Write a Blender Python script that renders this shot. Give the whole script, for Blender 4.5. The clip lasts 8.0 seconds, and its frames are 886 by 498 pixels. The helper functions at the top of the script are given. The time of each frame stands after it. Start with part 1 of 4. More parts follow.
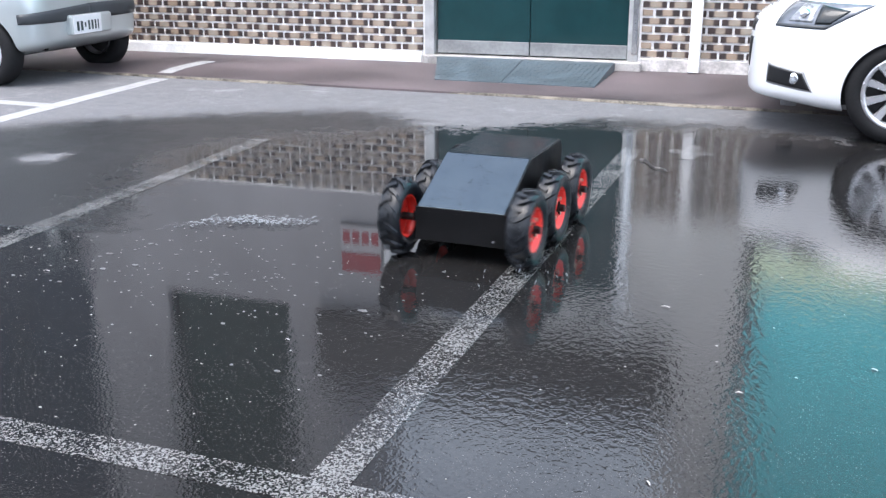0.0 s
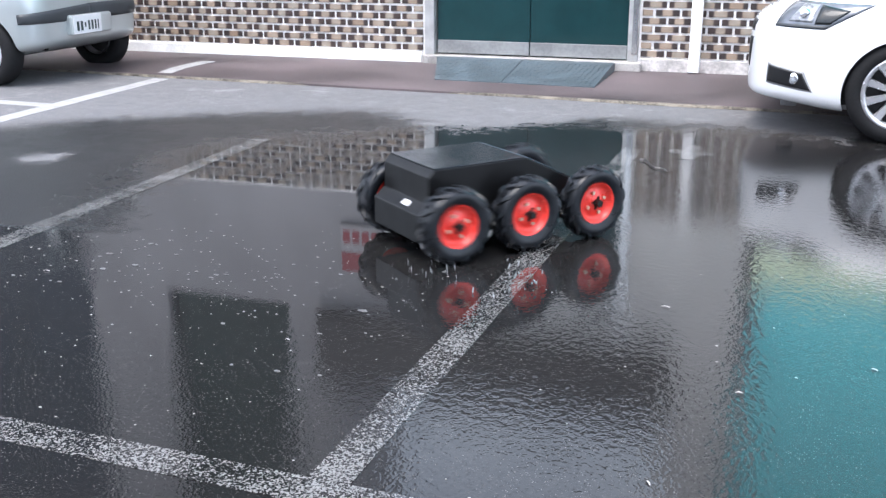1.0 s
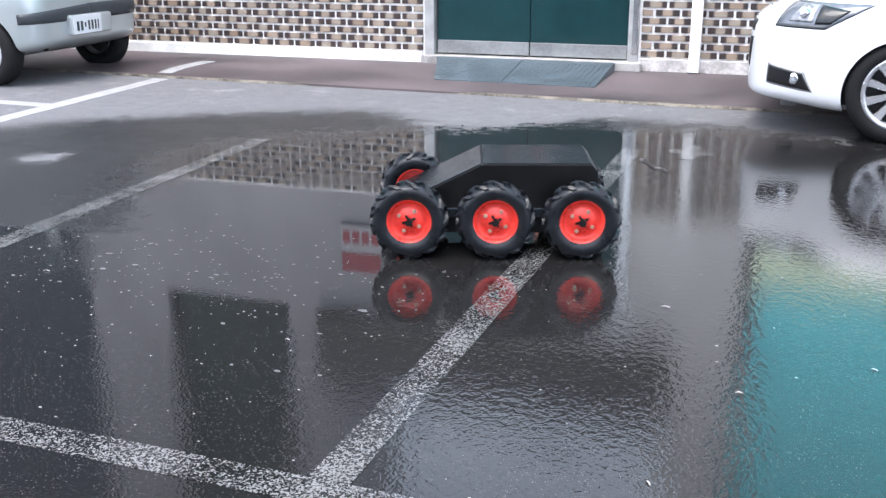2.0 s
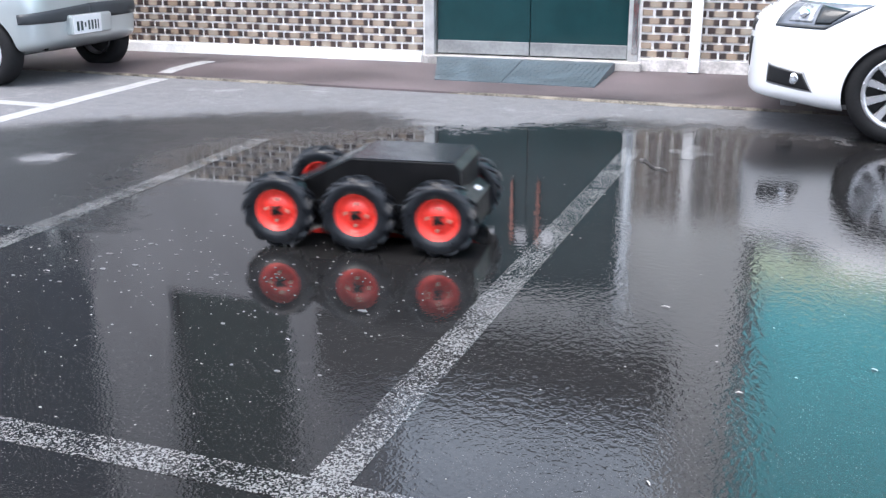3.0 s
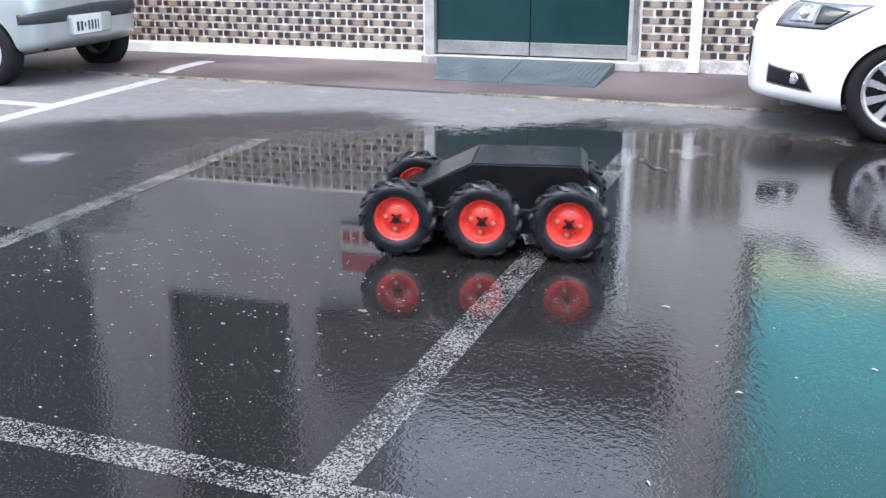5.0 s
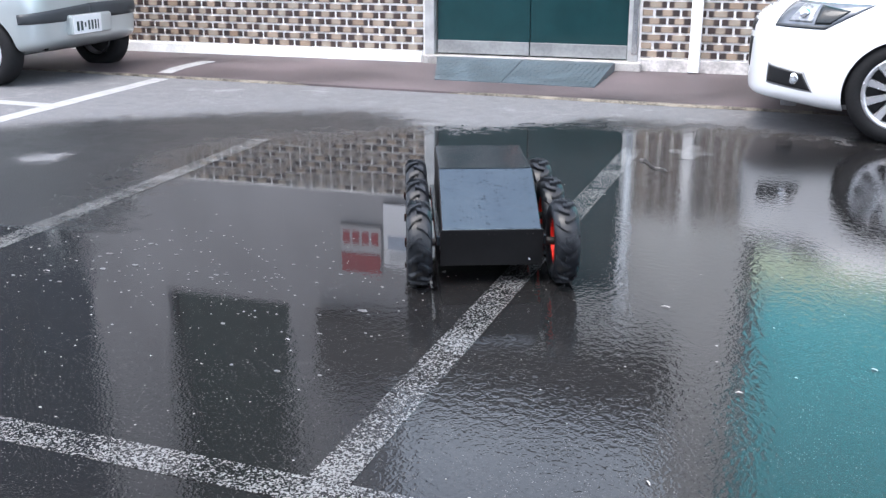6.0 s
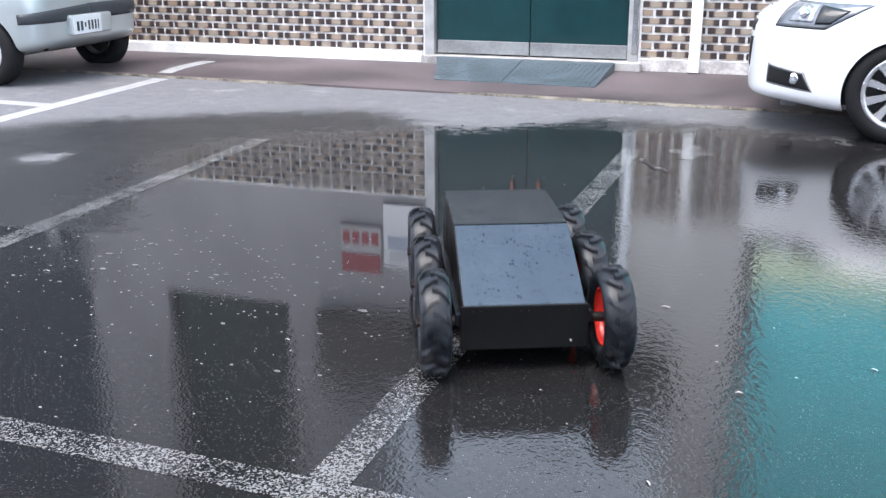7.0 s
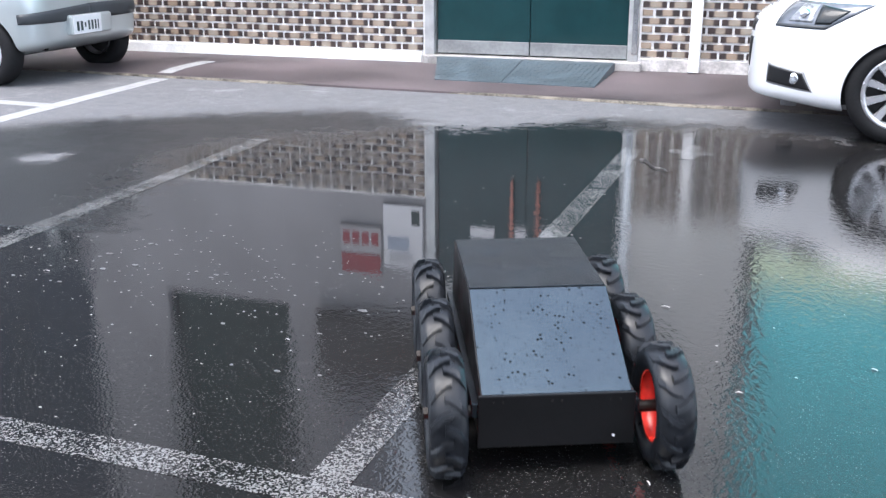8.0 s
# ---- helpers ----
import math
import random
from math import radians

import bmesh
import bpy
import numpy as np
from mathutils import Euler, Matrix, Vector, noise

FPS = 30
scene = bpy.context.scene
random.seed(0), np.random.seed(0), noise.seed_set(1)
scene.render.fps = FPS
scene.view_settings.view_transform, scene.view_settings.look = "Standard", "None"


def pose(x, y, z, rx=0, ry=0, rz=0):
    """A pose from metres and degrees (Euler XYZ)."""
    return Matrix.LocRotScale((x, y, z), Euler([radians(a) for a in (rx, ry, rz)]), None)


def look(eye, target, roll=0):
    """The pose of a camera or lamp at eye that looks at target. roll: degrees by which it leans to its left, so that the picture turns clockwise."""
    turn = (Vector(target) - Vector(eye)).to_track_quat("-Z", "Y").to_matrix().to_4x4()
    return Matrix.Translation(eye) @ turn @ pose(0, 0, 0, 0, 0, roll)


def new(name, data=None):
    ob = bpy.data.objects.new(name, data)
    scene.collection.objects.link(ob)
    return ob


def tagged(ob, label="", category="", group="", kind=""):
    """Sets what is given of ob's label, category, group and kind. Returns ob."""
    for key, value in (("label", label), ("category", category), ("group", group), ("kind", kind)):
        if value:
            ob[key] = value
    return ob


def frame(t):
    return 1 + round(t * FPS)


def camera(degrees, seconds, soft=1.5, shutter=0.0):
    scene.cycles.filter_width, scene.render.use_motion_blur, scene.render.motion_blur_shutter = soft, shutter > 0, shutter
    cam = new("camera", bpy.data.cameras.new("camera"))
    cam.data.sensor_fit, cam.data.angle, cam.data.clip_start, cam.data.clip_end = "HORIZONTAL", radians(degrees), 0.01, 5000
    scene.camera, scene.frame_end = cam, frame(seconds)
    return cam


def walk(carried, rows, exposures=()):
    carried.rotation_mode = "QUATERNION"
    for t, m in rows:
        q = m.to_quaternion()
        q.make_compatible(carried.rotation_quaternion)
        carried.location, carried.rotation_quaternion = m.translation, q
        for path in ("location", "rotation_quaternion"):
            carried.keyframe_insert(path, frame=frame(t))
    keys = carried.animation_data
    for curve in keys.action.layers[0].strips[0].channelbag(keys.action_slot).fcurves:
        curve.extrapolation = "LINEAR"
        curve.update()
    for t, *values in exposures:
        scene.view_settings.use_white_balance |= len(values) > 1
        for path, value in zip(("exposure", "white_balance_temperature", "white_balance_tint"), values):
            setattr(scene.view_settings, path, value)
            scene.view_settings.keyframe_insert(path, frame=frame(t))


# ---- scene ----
cam = camera(46.98, 8.0, soft=1.35, shutter=0.5)
EYE, YAW, TILT = Vector((0.0, 0.0, 1.36)), -20.405, 17.683
AHEAD = Vector((math.sin(radians(YAW)) * math.cos(radians(TILT)), math.cos(radians(YAW)) * math.cos(radians(TILT)), -math.sin(radians(TILT))))
VIEW = look(EYE, EYE + AHEAD, -0.156)
EXPOSURE, KELVIN, TINT = 1.65, 5880.0, 9.3
walk(cam, [(0.0, VIEW), (8.0, VIEW)], exposures=[(0.0, EXPOSURE, KELVIN, TINT), (8.0, EXPOSURE, KELVIN, TINT)])

# ---- light: bright hazy daylight, the yard lies in open shade ----
SUN_ELEVATION, SUN_AZIMUTH = 70.0, 200.0
world = bpy.data.worlds.new("sky")
scene.world = world
world.use_nodes = True
wn = world.node_tree.nodes
sky = wn.new("ShaderNodeTexSky")
sky.sky_type, sky.sun_disc = "NISHITA", False
sky.sun_elevation, sky.sun_rotation = radians(SUN_ELEVATION), radians(SUN_AZIMUTH)
sky.air_density, sky.dust_density, sky.ozone_density = 1.0, 6.0, 1.0
wn["Background"].inputs["Strength"].default_value = 0.15


def veil():
    """High thin cloud over the whole sky, thick towards the horizon, with some blue left overhead."""
    tree = world.node_tree
    where = wn.new("ShaderNodeTexCoord").outputs["Generated"]
    height = wn.new("ShaderNodeSeparateXYZ")
    clouds = wn.new("ShaderNodeTexNoise")
    clouds.inputs["Scale"].default_value, clouds.inputs["Detail"].default_value = 3.0, 5.0
    thick, uneven, total, blend = wn.new("ShaderNodeMapRange"), wn.new("ShaderNodeMapRange"), wn.new("ShaderNodeMath"), wn.new("ShaderNodeMix")
    for socket, value in zip(("From Min", "From Max", "To Min", "To Max"), (0.40, 0.95, 0.85, 0.25)):
        thick.inputs[socket].default_value = value
    for socket, value in zip(("From Min", "From Max", "To Min", "To Max"), (0.38, 0.62, 0.7, 1.1)):
        uneven.inputs[socket].default_value = value
    total.operation, blend.data_type = "MULTIPLY", "RGBA"
    blend.inputs[7].default_value = CLOUD
    for a, b in ((where, height.inputs[0]), (where, clouds.inputs["Vector"]), (height.outputs["Z"], thick.inputs["Value"]), (clouds.outputs["Fac"], uneven.inputs["Value"]), (thick.outputs[0], total.inputs[0]), (uneven.outputs[0], total.inputs[1]), (total.outputs[0], blend.inputs[0]), (sky.outputs["Color"], blend.inputs[6]), (blend.outputs[2], wn["Background"].inputs["Color"])):
        tree.links.new(a, b)


CLOUD = (5.5, 5.75, 6.2, 1.0)
veil()
sun = new("sun", bpy.data.lights.new("sun", "SUN"))
sun.data.energy, sun.data.angle, sun.data.color = 0.5, radians(35), (1.0, 0.96, 0.9)
sun.matrix_world = look((0, 0, 0), (-math.sin(radians(SUN_AZIMUTH)) * math.cos(radians(SUN_ELEVATION)), -math.cos(radians(SUN_AZIMUTH)) * math.cos(radians(SUN_ELEVATION)), -math.sin(radians(SUN_ELEVATION))))


# ---- materials ----
class Nodes:
    """A short way to write a node material."""

    def __init__(self, name):
        self.mat = bpy.data.materials.new(name)
        self.mat.use_nodes = True
        self.tree = self.mat.node_tree
        self.bsdf = self.tree.nodes["Principled BSDF"]
        self.coord = None

    def node(self, kind, **sockets):
        n = self.tree.nodes.new(kind)
        for key, value in sockets.items():
            self.put(n.inputs[key.replace("_", " ")], value)
        return n

    def put(self, socket, value):
        if isinstance(value, bpy.types.NodeSocket):
            self.tree.links.new(value, socket)
        else:
            socket.default_value = value

    def where(self):
        if self.coord is None:
            self.coord = self.tree.nodes.new("ShaderNodeTexCoord").outputs["Object"]
        return self.coord

    def noise(self, scale, detail=4.0, rough=0.55, vec=None):
        return self.node("ShaderNodeTexNoise", Vector=vec or self.where(), Scale=scale, Detail=detail, Roughness=rough).outputs["Fac"]

    def math(self, op, a, b=0.0, clamp=False):
        n = self.tree.nodes.new("ShaderNodeMath")
        n.operation, n.use_clamp = op, clamp
        self.put(n.inputs[0], a)
        self.put(n.inputs[1], b)
        return n.outputs[0]

    def step(self, value, lo, hi, to_lo=0.0, to_hi=1.0):
        n = self.tree.nodes.new("ShaderNodeMapRange")
        n.interpolation_type = "SMOOTHSTEP"
        for k, v in zip(("Value", "From Min", "From Max", "To Min", "To Max"), (value, lo, hi, to_lo, to_hi)):
            self.put(n.inputs[k], v)
        return n.outputs["Result"]

    def mix(self, fac, a, b):
        n = self.tree.nodes.new("ShaderNodeMix")
        n.data_type = "RGBA"
        self.put(n.inputs[0], fac)
        self.put(n.inputs[6], (*a, 1) if isinstance(a, tuple) and len(a) == 3 else a)
        self.put(n.inputs[7], (*b, 1) if isinstance(b, tuple) and len(b) == 3 else b)
        return n.outputs[2]

    def bump(self, height, strength, distance=0.01, normal=None):
        n = self.node("ShaderNodeBump", Height=height, Strength=strength, Distance=distance)
        if normal is not None:
            self.put(n.inputs["Normal"], normal)
        return n.outputs["Normal"]

    def split(self):
        n = self.node("ShaderNodeSeparateXYZ", Vector=self.where())
        return n.outputs

    def done(self, color=None, rough=None, metal=None, normal=None, **more):
        b = self.bsdf.inputs
        for key, value in (("Base Color", color), ("Roughness", rough), ("Metallic", metal), ("Normal", normal)):
            if value is not None:
                self.put(b[key], (*value, 1) if isinstance(value, tuple) and len(value) == 3 else value)
        for key, value in more.items():
            self.put(b[key.replace("_", " ")], value)
        return self.mat


def surface(name, color, rough=0.5, metal=0.0, vary=0.15, grain=60.0, blotch=4.0, relief=0.1, uneven=0.08, **more):
    """A paint, plastic, metal or stone with two scales of variation."""
    m = Nodes(name)
    big, fine = m.noise(blotch, 3), m.noise(grain, 5)
    f = m.math("ADD", m.math("MULTIPLY", big, 0.6), m.math("MULTIPLY", fine, 0.4))
    dark, light = tuple(c * (1 - vary) for c in color), tuple(min(c * (1 + vary), 0.95) for c in color)
    c = m.mix(m.step(f, 0.35, 0.65), dark, light)
    r = m.step(big, 0.3, 0.7, max(rough - uneven, 0.01), min(rough + uneven, 1))
    return m.done(c, r, metal, m.bump(fine, relief, 0.002) if relief else None, **more)


def wetness(m):
    """Water on the yard: a wide damp area, with the white car's shade in one lobe of it, and the mirror-smooth puddle
    in it. Both 0 to 1.
    """
    x, y, _ = m.split()
    warp = m.math("MULTIPLY", m.math("SUBTRACT", m.noise(0.7, 3), 0.5), 1.7)
    dx = m.math("DIVIDE", m.math("ADD", x, 1.3), 1.12)
    dy = m.math("SUBTRACT", y, 2.9)
    notch = m.step(m.math("ABSOLUTE", m.math("ADD", x, 2.3)), 1.0, 0.0, 0.0, 0.7)
    d = m.math("SQRT", m.math("ADD", m.math("MULTIPLY", dx, dx), m.math("MULTIPLY", dy, dy)))
    edge = m.math("ADD", m.math("MULTIPLY", m.math("SUBTRACT", m.noise(9, 6, 0.7), 0.5), 1.3), m.math("MULTIPLY", m.math("SUBTRACT", m.noise(60, 3), 0.5), 0.8))
    dd = m.math("ADD", m.math("ADD", d, m.math("MULTIPLY", warp, 0.25)), m.math("ADD", edge, notch))
    damp_shade = m.step(dd, 4.70, 4.30)
    # lobe by the white car: damp ground and the car's shade, darkened together
    cx, cy = m.math("MULTIPLY", m.math("SUBTRACT", x, 1.6), 0.62), m.math("SUBTRACT", y, 6.95)
    under = m.math("SQRT", m.math("ADD", m.math("MULTIPLY", cx, cx), m.math("MULTIPLY", cy, cy)))
    damp_shade = m.math("MAXIMUM", damp_shade, m.step(m.math("ADD", under, m.math("MULTIPLY", edge, 0.6)), 1.08, 0.85))
    sx, sy = m.math("ADD", x, 4.44), m.math("SUBTRACT", y, 4.9)
    spot = m.math("SQRT", m.math("ADD", m.math("MULTIPLY", m.math("MULTIPLY", sx, sx), 1.2), m.math("MULTIPLY", sy, sy)))
    damp_shade = m.math("MULTIPLY", damp_shade, m.step(m.math("ADD", spot, m.math("MULTIPLY", edge, 0.45)), 0.02, 0.24, 0.1, 1.0))
    shore = m.math("ADD", m.math("ADD", x, m.math("MULTIPLY", m.math("SUBTRACT", y, 3.6), 0.45)), m.math("ADD", edge, m.math("MULTIPLY", warp, 0.3)))
    shore = m.math("ADD", shore, m.step(m.math("ADD", y, m.math("MULTIPLY", edge, 0.3)), 3.72, 3.40, 0.0, 2.5))
    px = m.math("DIVIDE", m.math("ADD", x, 0.45), 1.0)
    py = m.math("SUBTRACT", y, 2.9)
    pd = m.math("SQRT", m.math("ADD", m.math("MULTIPLY", px, px), m.math("MULTIPLY", py, py)))
    pool = m.step(m.math("ADD", m.math("ADD", pd, m.math("MULTIPLY", warp, 0.8)), m.math("MULTIPLY", edge, 0.8)), 4.5, 3.9)
    return damp_shade, m.math("MULTIPLY", m.math("MULTIPLY", damp_shade, pool), m.step(shore, -3.45, -2.75)), x, y


def ripples(m, x, y, pool):
    """Small waves: slight on the calm side, stronger where the vehicle has driven water across."""
    vec = m.node("ShaderNodeMapping", Vector=m.where())
    vec.inputs["Scale"].default_value = (1.0, 0.8, 1.0)
    vec.inputs["Rotation"].default_value = (0, 0, radians(28))
    rx = m.math("ADD", x, 0.2)
    ry = m.math("SUBTRACT", y, 2.75)
    d = m.math("SQRT", m.math("ADD", m.math("MULTIPLY", rx, rx), m.math("MULTIPLY", ry, m.math("MULTIPLY", ry, 1.2))))
    near = m.step(m.math("ADD", d, m.math("MULTIPLY", m.noise(1.5, 2), 0.8)), 2.2, 1.0, 0.0, 0.15)
    near = m.math("MULTIPLY", near, m.step(m.noise(2.4, 3), 0.40, 0.62, 0.3, 1.0))
    east = m.step(m.math("ADD", x, m.math("MULTIPLY", m.noise(1.1, 3), 1.4)), -1.2, 0.5, 0.012, 0.20)
    wave = m.math("ADD", m.math("MULTIPLY", m.noise(38, 2, 0.5, vec.outputs["Vector"]), 0.75), m.math("MULTIPLY", m.noise(90, 1, 0.5, vec.outputs["Vector"]), 0.25))
    return m.math("MULTIPLY", m.math("MULTIPLY", m.math("SUBTRACT", wave, 0.5), m.math("ADD", near, east)), pool)


def yard_material(name, painted):
    m = Nodes(name)
    damp_shade, pool, x, y = wetness(m)
    stone = m.node("ShaderNodeTexVoronoi", Vector=m.where(), Scale=110.0)
    grit, patch, fine = stone.outputs["Distance"], m.noise(1.3, 4), m.noise(220, 3)
    tone = m.node("ShaderNodeSeparateColor", Color=stone.outputs["Color"])
    dry = m.mix(m.step(grit, 0.1, 0.6), m.mix(patch, (0.17, 0.17, 0.175), (0.26, 0.26, 0.265)), (0.12, 0.12, 0.125))
    dry = m.mix(m.step(m.noise(9, 5, 0.65), 0.42, 0.62, 0.0, 0.5), dry, (0.10, 0.10, 0.105))
    dry = m.mix(m.step(m.noise(2.6, 5, 0.7), 0.55, 0.70, 0.0, 0.35), dry, (0.32, 0.32, 0.32))
    grains = m.node("ShaderNodeTexVoronoi", Vector=m.where(), Scale=170.0)
    pick = m.node("ShaderNodeSeparateColor", Color=grains.outputs["Color"])
    shown = m.math("MULTIPLY", m.math("GREATER_THAN", pick.outputs["Red"], 0.76), m.step(m.noise(6, 4, 0.7), 0.36, 0.62, 0.2, 1.0))
    flakes = m.math("MULTIPLY", m.math("MULTIPLY", m.step(grains.outputs["Distance"], 0.40, 0.15), shown), m.step(pick.outputs["Green"], 0.0, 1.0, 0.25, 1.0))
    bed = m.mix(patch, (0.007, 0.007, 0.0075), (0.014, 0.0135, 0.0135))
    bed = m.mix(m.math("MULTIPLY", tone.outputs["Blue"], m.step(grit, 0.5, 0.1)), bed, (0.032, 0.031, 0.030))
    soaked = m.mix(flakes, bed, (0.16, 0.157, 0.15))
    base = m.mix(damp_shade, dry, soaked)
    if painted:
        chips = m.node("ShaderNodeTexVoronoi", Vector=m.where(), Scale=210.0)
        chip = m.node("ShaderNodeSeparateColor", Color=chips.outputs["Color"]).outputs["Red"]
        worn = m.math("ADD", m.math("MULTIPLY", chip, 0.22), m.math("ADD", m.math("MULTIPLY", m.noise(85, 4, 0.8), 0.55), m.math("MULTIPLY", m.noise(4.0, 4, 0.6), 0.30)))
        cover = m.step(worn, 0.545, 0.590)
        paint = m.mix(damp_shade, (0.36, 0.36, 0.36), m.mix(m.noise(190, 2), (0.07, 0.071, 0.07), (0.27, 0.27, 0.268)))
        base = m.mix(m.math("MAXIMUM", cover, m.math("MULTIPLY", m.math("SUBTRACT", 1.0, damp_shade), m.step(m.noise(11, 4), 0.35, 0.6, 0.95, 0.6))), base, paint)
    film = m.step(m.noise(2.1, 4, 0.6), 0.42, 0.66)
    rough = m.step(pool, 0.0, 0.8, 0.34, m.step(film, 0.0, 1.0, 0.006, 0.022))
    thin = m.math("MULTIPLY", m.step(m.noise(2.9, 4, 0.65), 0.46, 0.56), m.math("MULTIPLY", m.step(y, 4.4, 5.0, 0.0, 0.05), m.step(x, -1.0, -2.0, 0.12, 1.0)))
    rough = m.math("ADD", rough, m.math("ADD", thin, m.math("MULTIPLY", m.math("SUBTRACT", 1.0, damp_shade), 0.5)))
    bare = m.math("ADD", m.math("MULTIPLY", film, 0.008), m.step(m.math("ADD", y, m.math("MULTIPLY", m.noise(1.7, 3), 1.2)), 3.9, 2.8, 0.004, 0.10))
    west = m.step(m.math("ADD", x, m.math("MULTIPLY", m.noise(1.9, 3), 0.8)), -2.5, -2.1, 0.22, 0.0)
    bare = m.math("ADD", bare, m.math("MULTIPLY", west, m.step(y, 3.9, 3.2)))
    rock = m.math("MULTIPLY", m.math("ADD", m.math("MULTIPLY", m.math("SUBTRACT", grit, 0.36), 0.7), m.math("MULTIPLY", m.math("SUBTRACT", fine, 0.5), 0.3)), m.step(pool, 0.0, 1.0, 1.0, bare))
    n1 = m.bump(rock, 0.6, 0.004)
    n2 = m.bump(ripples(m, x, y, pool), 0.55, 0.010, n1)
    poke = m.math("MULTIPLY", m.math("GREATER_THAN", pick.outputs["Green"], 0.74), m.step(grains.outputs["Distance"], 0.55, 0.25))
    poke = m.math("MULTIPLY", poke, m.step(bare, 0.01, 0.08))
    return m.done(base, rough, 0.0, n2, IOR=1.5, Specular_IOR_Level=m.step(poke, 0.0, 1.0, 0.5, 0.14))


ASPHALT = yard_material("wet_asphalt", False)
ROAD_PAINT = yard_material("worn_road_paint", True)
RED_PAVING = surface("red_brown_paving", (0.086, 0.069, 0.072), 0.6, vary=0.5, grain=140, blotch=0.9, relief=0.4)
KERB_SAND = surface("sandy_joint", (0.135, 0.120, 0.097), 0.85, vary=0.75, grain=60, blotch=6, relief=0.6)
MORTAR = surface("white_mortar", (0.86, 0.85, 0.84), 0.8, vary=0.1, grain=90, relief=0.3)
WHITE_PAINT = surface("white_masonry_paint", (0.84, 0.83, 0.82), 0.7, vary=0.12, grain=40, blotch=3, relief=0.25)
WORN_WHITE = surface("stained_white_paint", (0.56, 0.53, 0.51), 0.75, vary=0.35, grain=30, blotch=5, relief=0.4)
SILL_CONCRETE = surface("worn_concrete", (0.36, 0.345, 0.33), 0.8, vary=0.3, grain=60, blotch=6, relief=0.4)
GREY_RENDER = surface("grey_render", (0.34, 0.335, 0.345), 0.75, vary=0.12, grain=80, blotch=1.0, relief=0.3)
LIGHT_RENDER = surface("pale_render", (0.66, 0.65, 0.63), 0.75, vary=0.12, grain=80, blotch=1.5, relief=0.3)
STEEL = surface("stainless_steel", (0.62, 0.62, 0.61), 0.38, 0.6, vary=0.15, grain=200, blotch=7, relief=0.05)
DULL_STEEL = surface("scuffed_steel", (0.34, 0.345, 0.345), 0.45, 0.6, vary=0.16, grain=30, blotch=5, relief=0.1)
GREEN_DOOR = surface("green_tinted_glass", (0.009, 0.038, 0.042), 0.12, vary=0.14, grain=5, blotch=0.7, relief=0.0)
RAMP_STEEL = surface("worn_blue_green_chequer_plate", (0.085, 0.112, 0.13), 0.55, 0.2, vary=0.28, grain=55, blotch=5, relief=0.3)
BRIGHT_STEEL = surface("polished_steel", (0.88, 0.87, 0.85), 0.14, 1.0, vary=0.06, grain=60, blotch=3, relief=0.05)
DARK_GLASS = surface("dusty_dark_window_glass", (0.03, 0.042, 0.06), 0.35, vary=0.2, relief=0.0, Specular_IOR_Level=0.3)
GREEN_FILM = surface("green_window_film", (0.03, 0.05, 0.046), 0.5, vary=0.2, relief=0.0, Specular_IOR_Level=0.15)


def tinted_sheet(name, color, clearness):
    """Tinted clear sheet: the sky behind it shows through in its colour."""
    mat = surface(name, color, 0.3, vary=0.08, grain=25, blotch=1.5, relief=0.1)
    tree = mat.node_tree
    clear, mixer = tree.nodes.new("ShaderNodeBsdfTransparent"), tree.nodes.new("ShaderNodeMixShader")
    clear.inputs["Color"].default_value = (*color, 1)
    mixer.inputs[0].default_value = clearness
    tree.links.new(tree.nodes["Principled BSDF"].outputs[0], mixer.inputs[1])
    tree.links.new(clear.outputs[0], mixer.inputs[2])
    tree.links.new(mixer.outputs[0], tree.nodes["Material Output"].inputs["Surface"])
    return mat


TEAL_PANEL = tinted_sheet("teal_clear_sheet", (0.45, 0.93, 0.93), 0.75)
# stands in for a lime-coloured glare below the teal
LIME_GLARE = tinted_sheet("pale_lime_glare_sheet", (0.97, 1.0, 0.80), 0.95)
DARK_PANEL = surface("dark_brown_panel", (0.04, 0.036, 0.034), 0.5, vary=0.25, relief=0.1)
SIGN_RED = surface("faded_red_sign_paint", (0.30, 0.05, 0.06), 0.5, vary=0.1)
SIGN_WHITE = surface("white_sign_board", (0.8, 0.8, 0.82), 0.5, vary=0.05)
SIGN_GREY = surface("pale_grey_sign_board", (0.42, 0.41, 0.42), 0.5, vary=0.1)
NOTICE_BLUE = surface("pale_blue_print", (0.42, 0.47, 0.56), 0.5, vary=0.12)
HANDLE_RED = surface("red_brown_handle", (0.62, 0.24, 0.17), 0.4, vary=0.15)
CAR_WHITE = surface("white_car_paint", (0.82, 0.82, 0.83), 0.25, vary=0.01, relief=0.0, uneven=0.0, Coat_Weight=0.8, Coat_Roughness=0.04)
CAR_SILVER = surface("silver_car_paint", (0.52, 0.565, 0.57), 0.30, 0.6, vary=0.01, grain=900, relief=0.0, uneven=0.0, Coat_Weight=0.8, Coat_Roughness=0.06)
REFLECTOR = surface("satin_lamp_reflector", (0.34, 0.35, 0.37), 0.3, 0.4, vary=0.3, grain=30, blotch=14, relief=0.0)
TRIM_SILVER = surface("grey_trim", (0.30, 0.30, 0.31), 0.4, 0.2, vary=0.1)
TRIM_GREY = surface("dark_grey_plastic", (0.035, 0.04, 0.045), 0.5, vary=0.15, grain=200)
BLACK_PLASTIC = surface("black_plastic", (0.008, 0.008, 0.009), 0.4, vary=0.2)
CAR_GLASS = surface("car_glass", (0.012, 0.016, 0.018), 0.04, vary=0.1, relief=0.0)
CHROME = surface("chrome", (0.8, 0.8, 0.82), 0.08, 1.0, vary=0.05, relief=0.0)
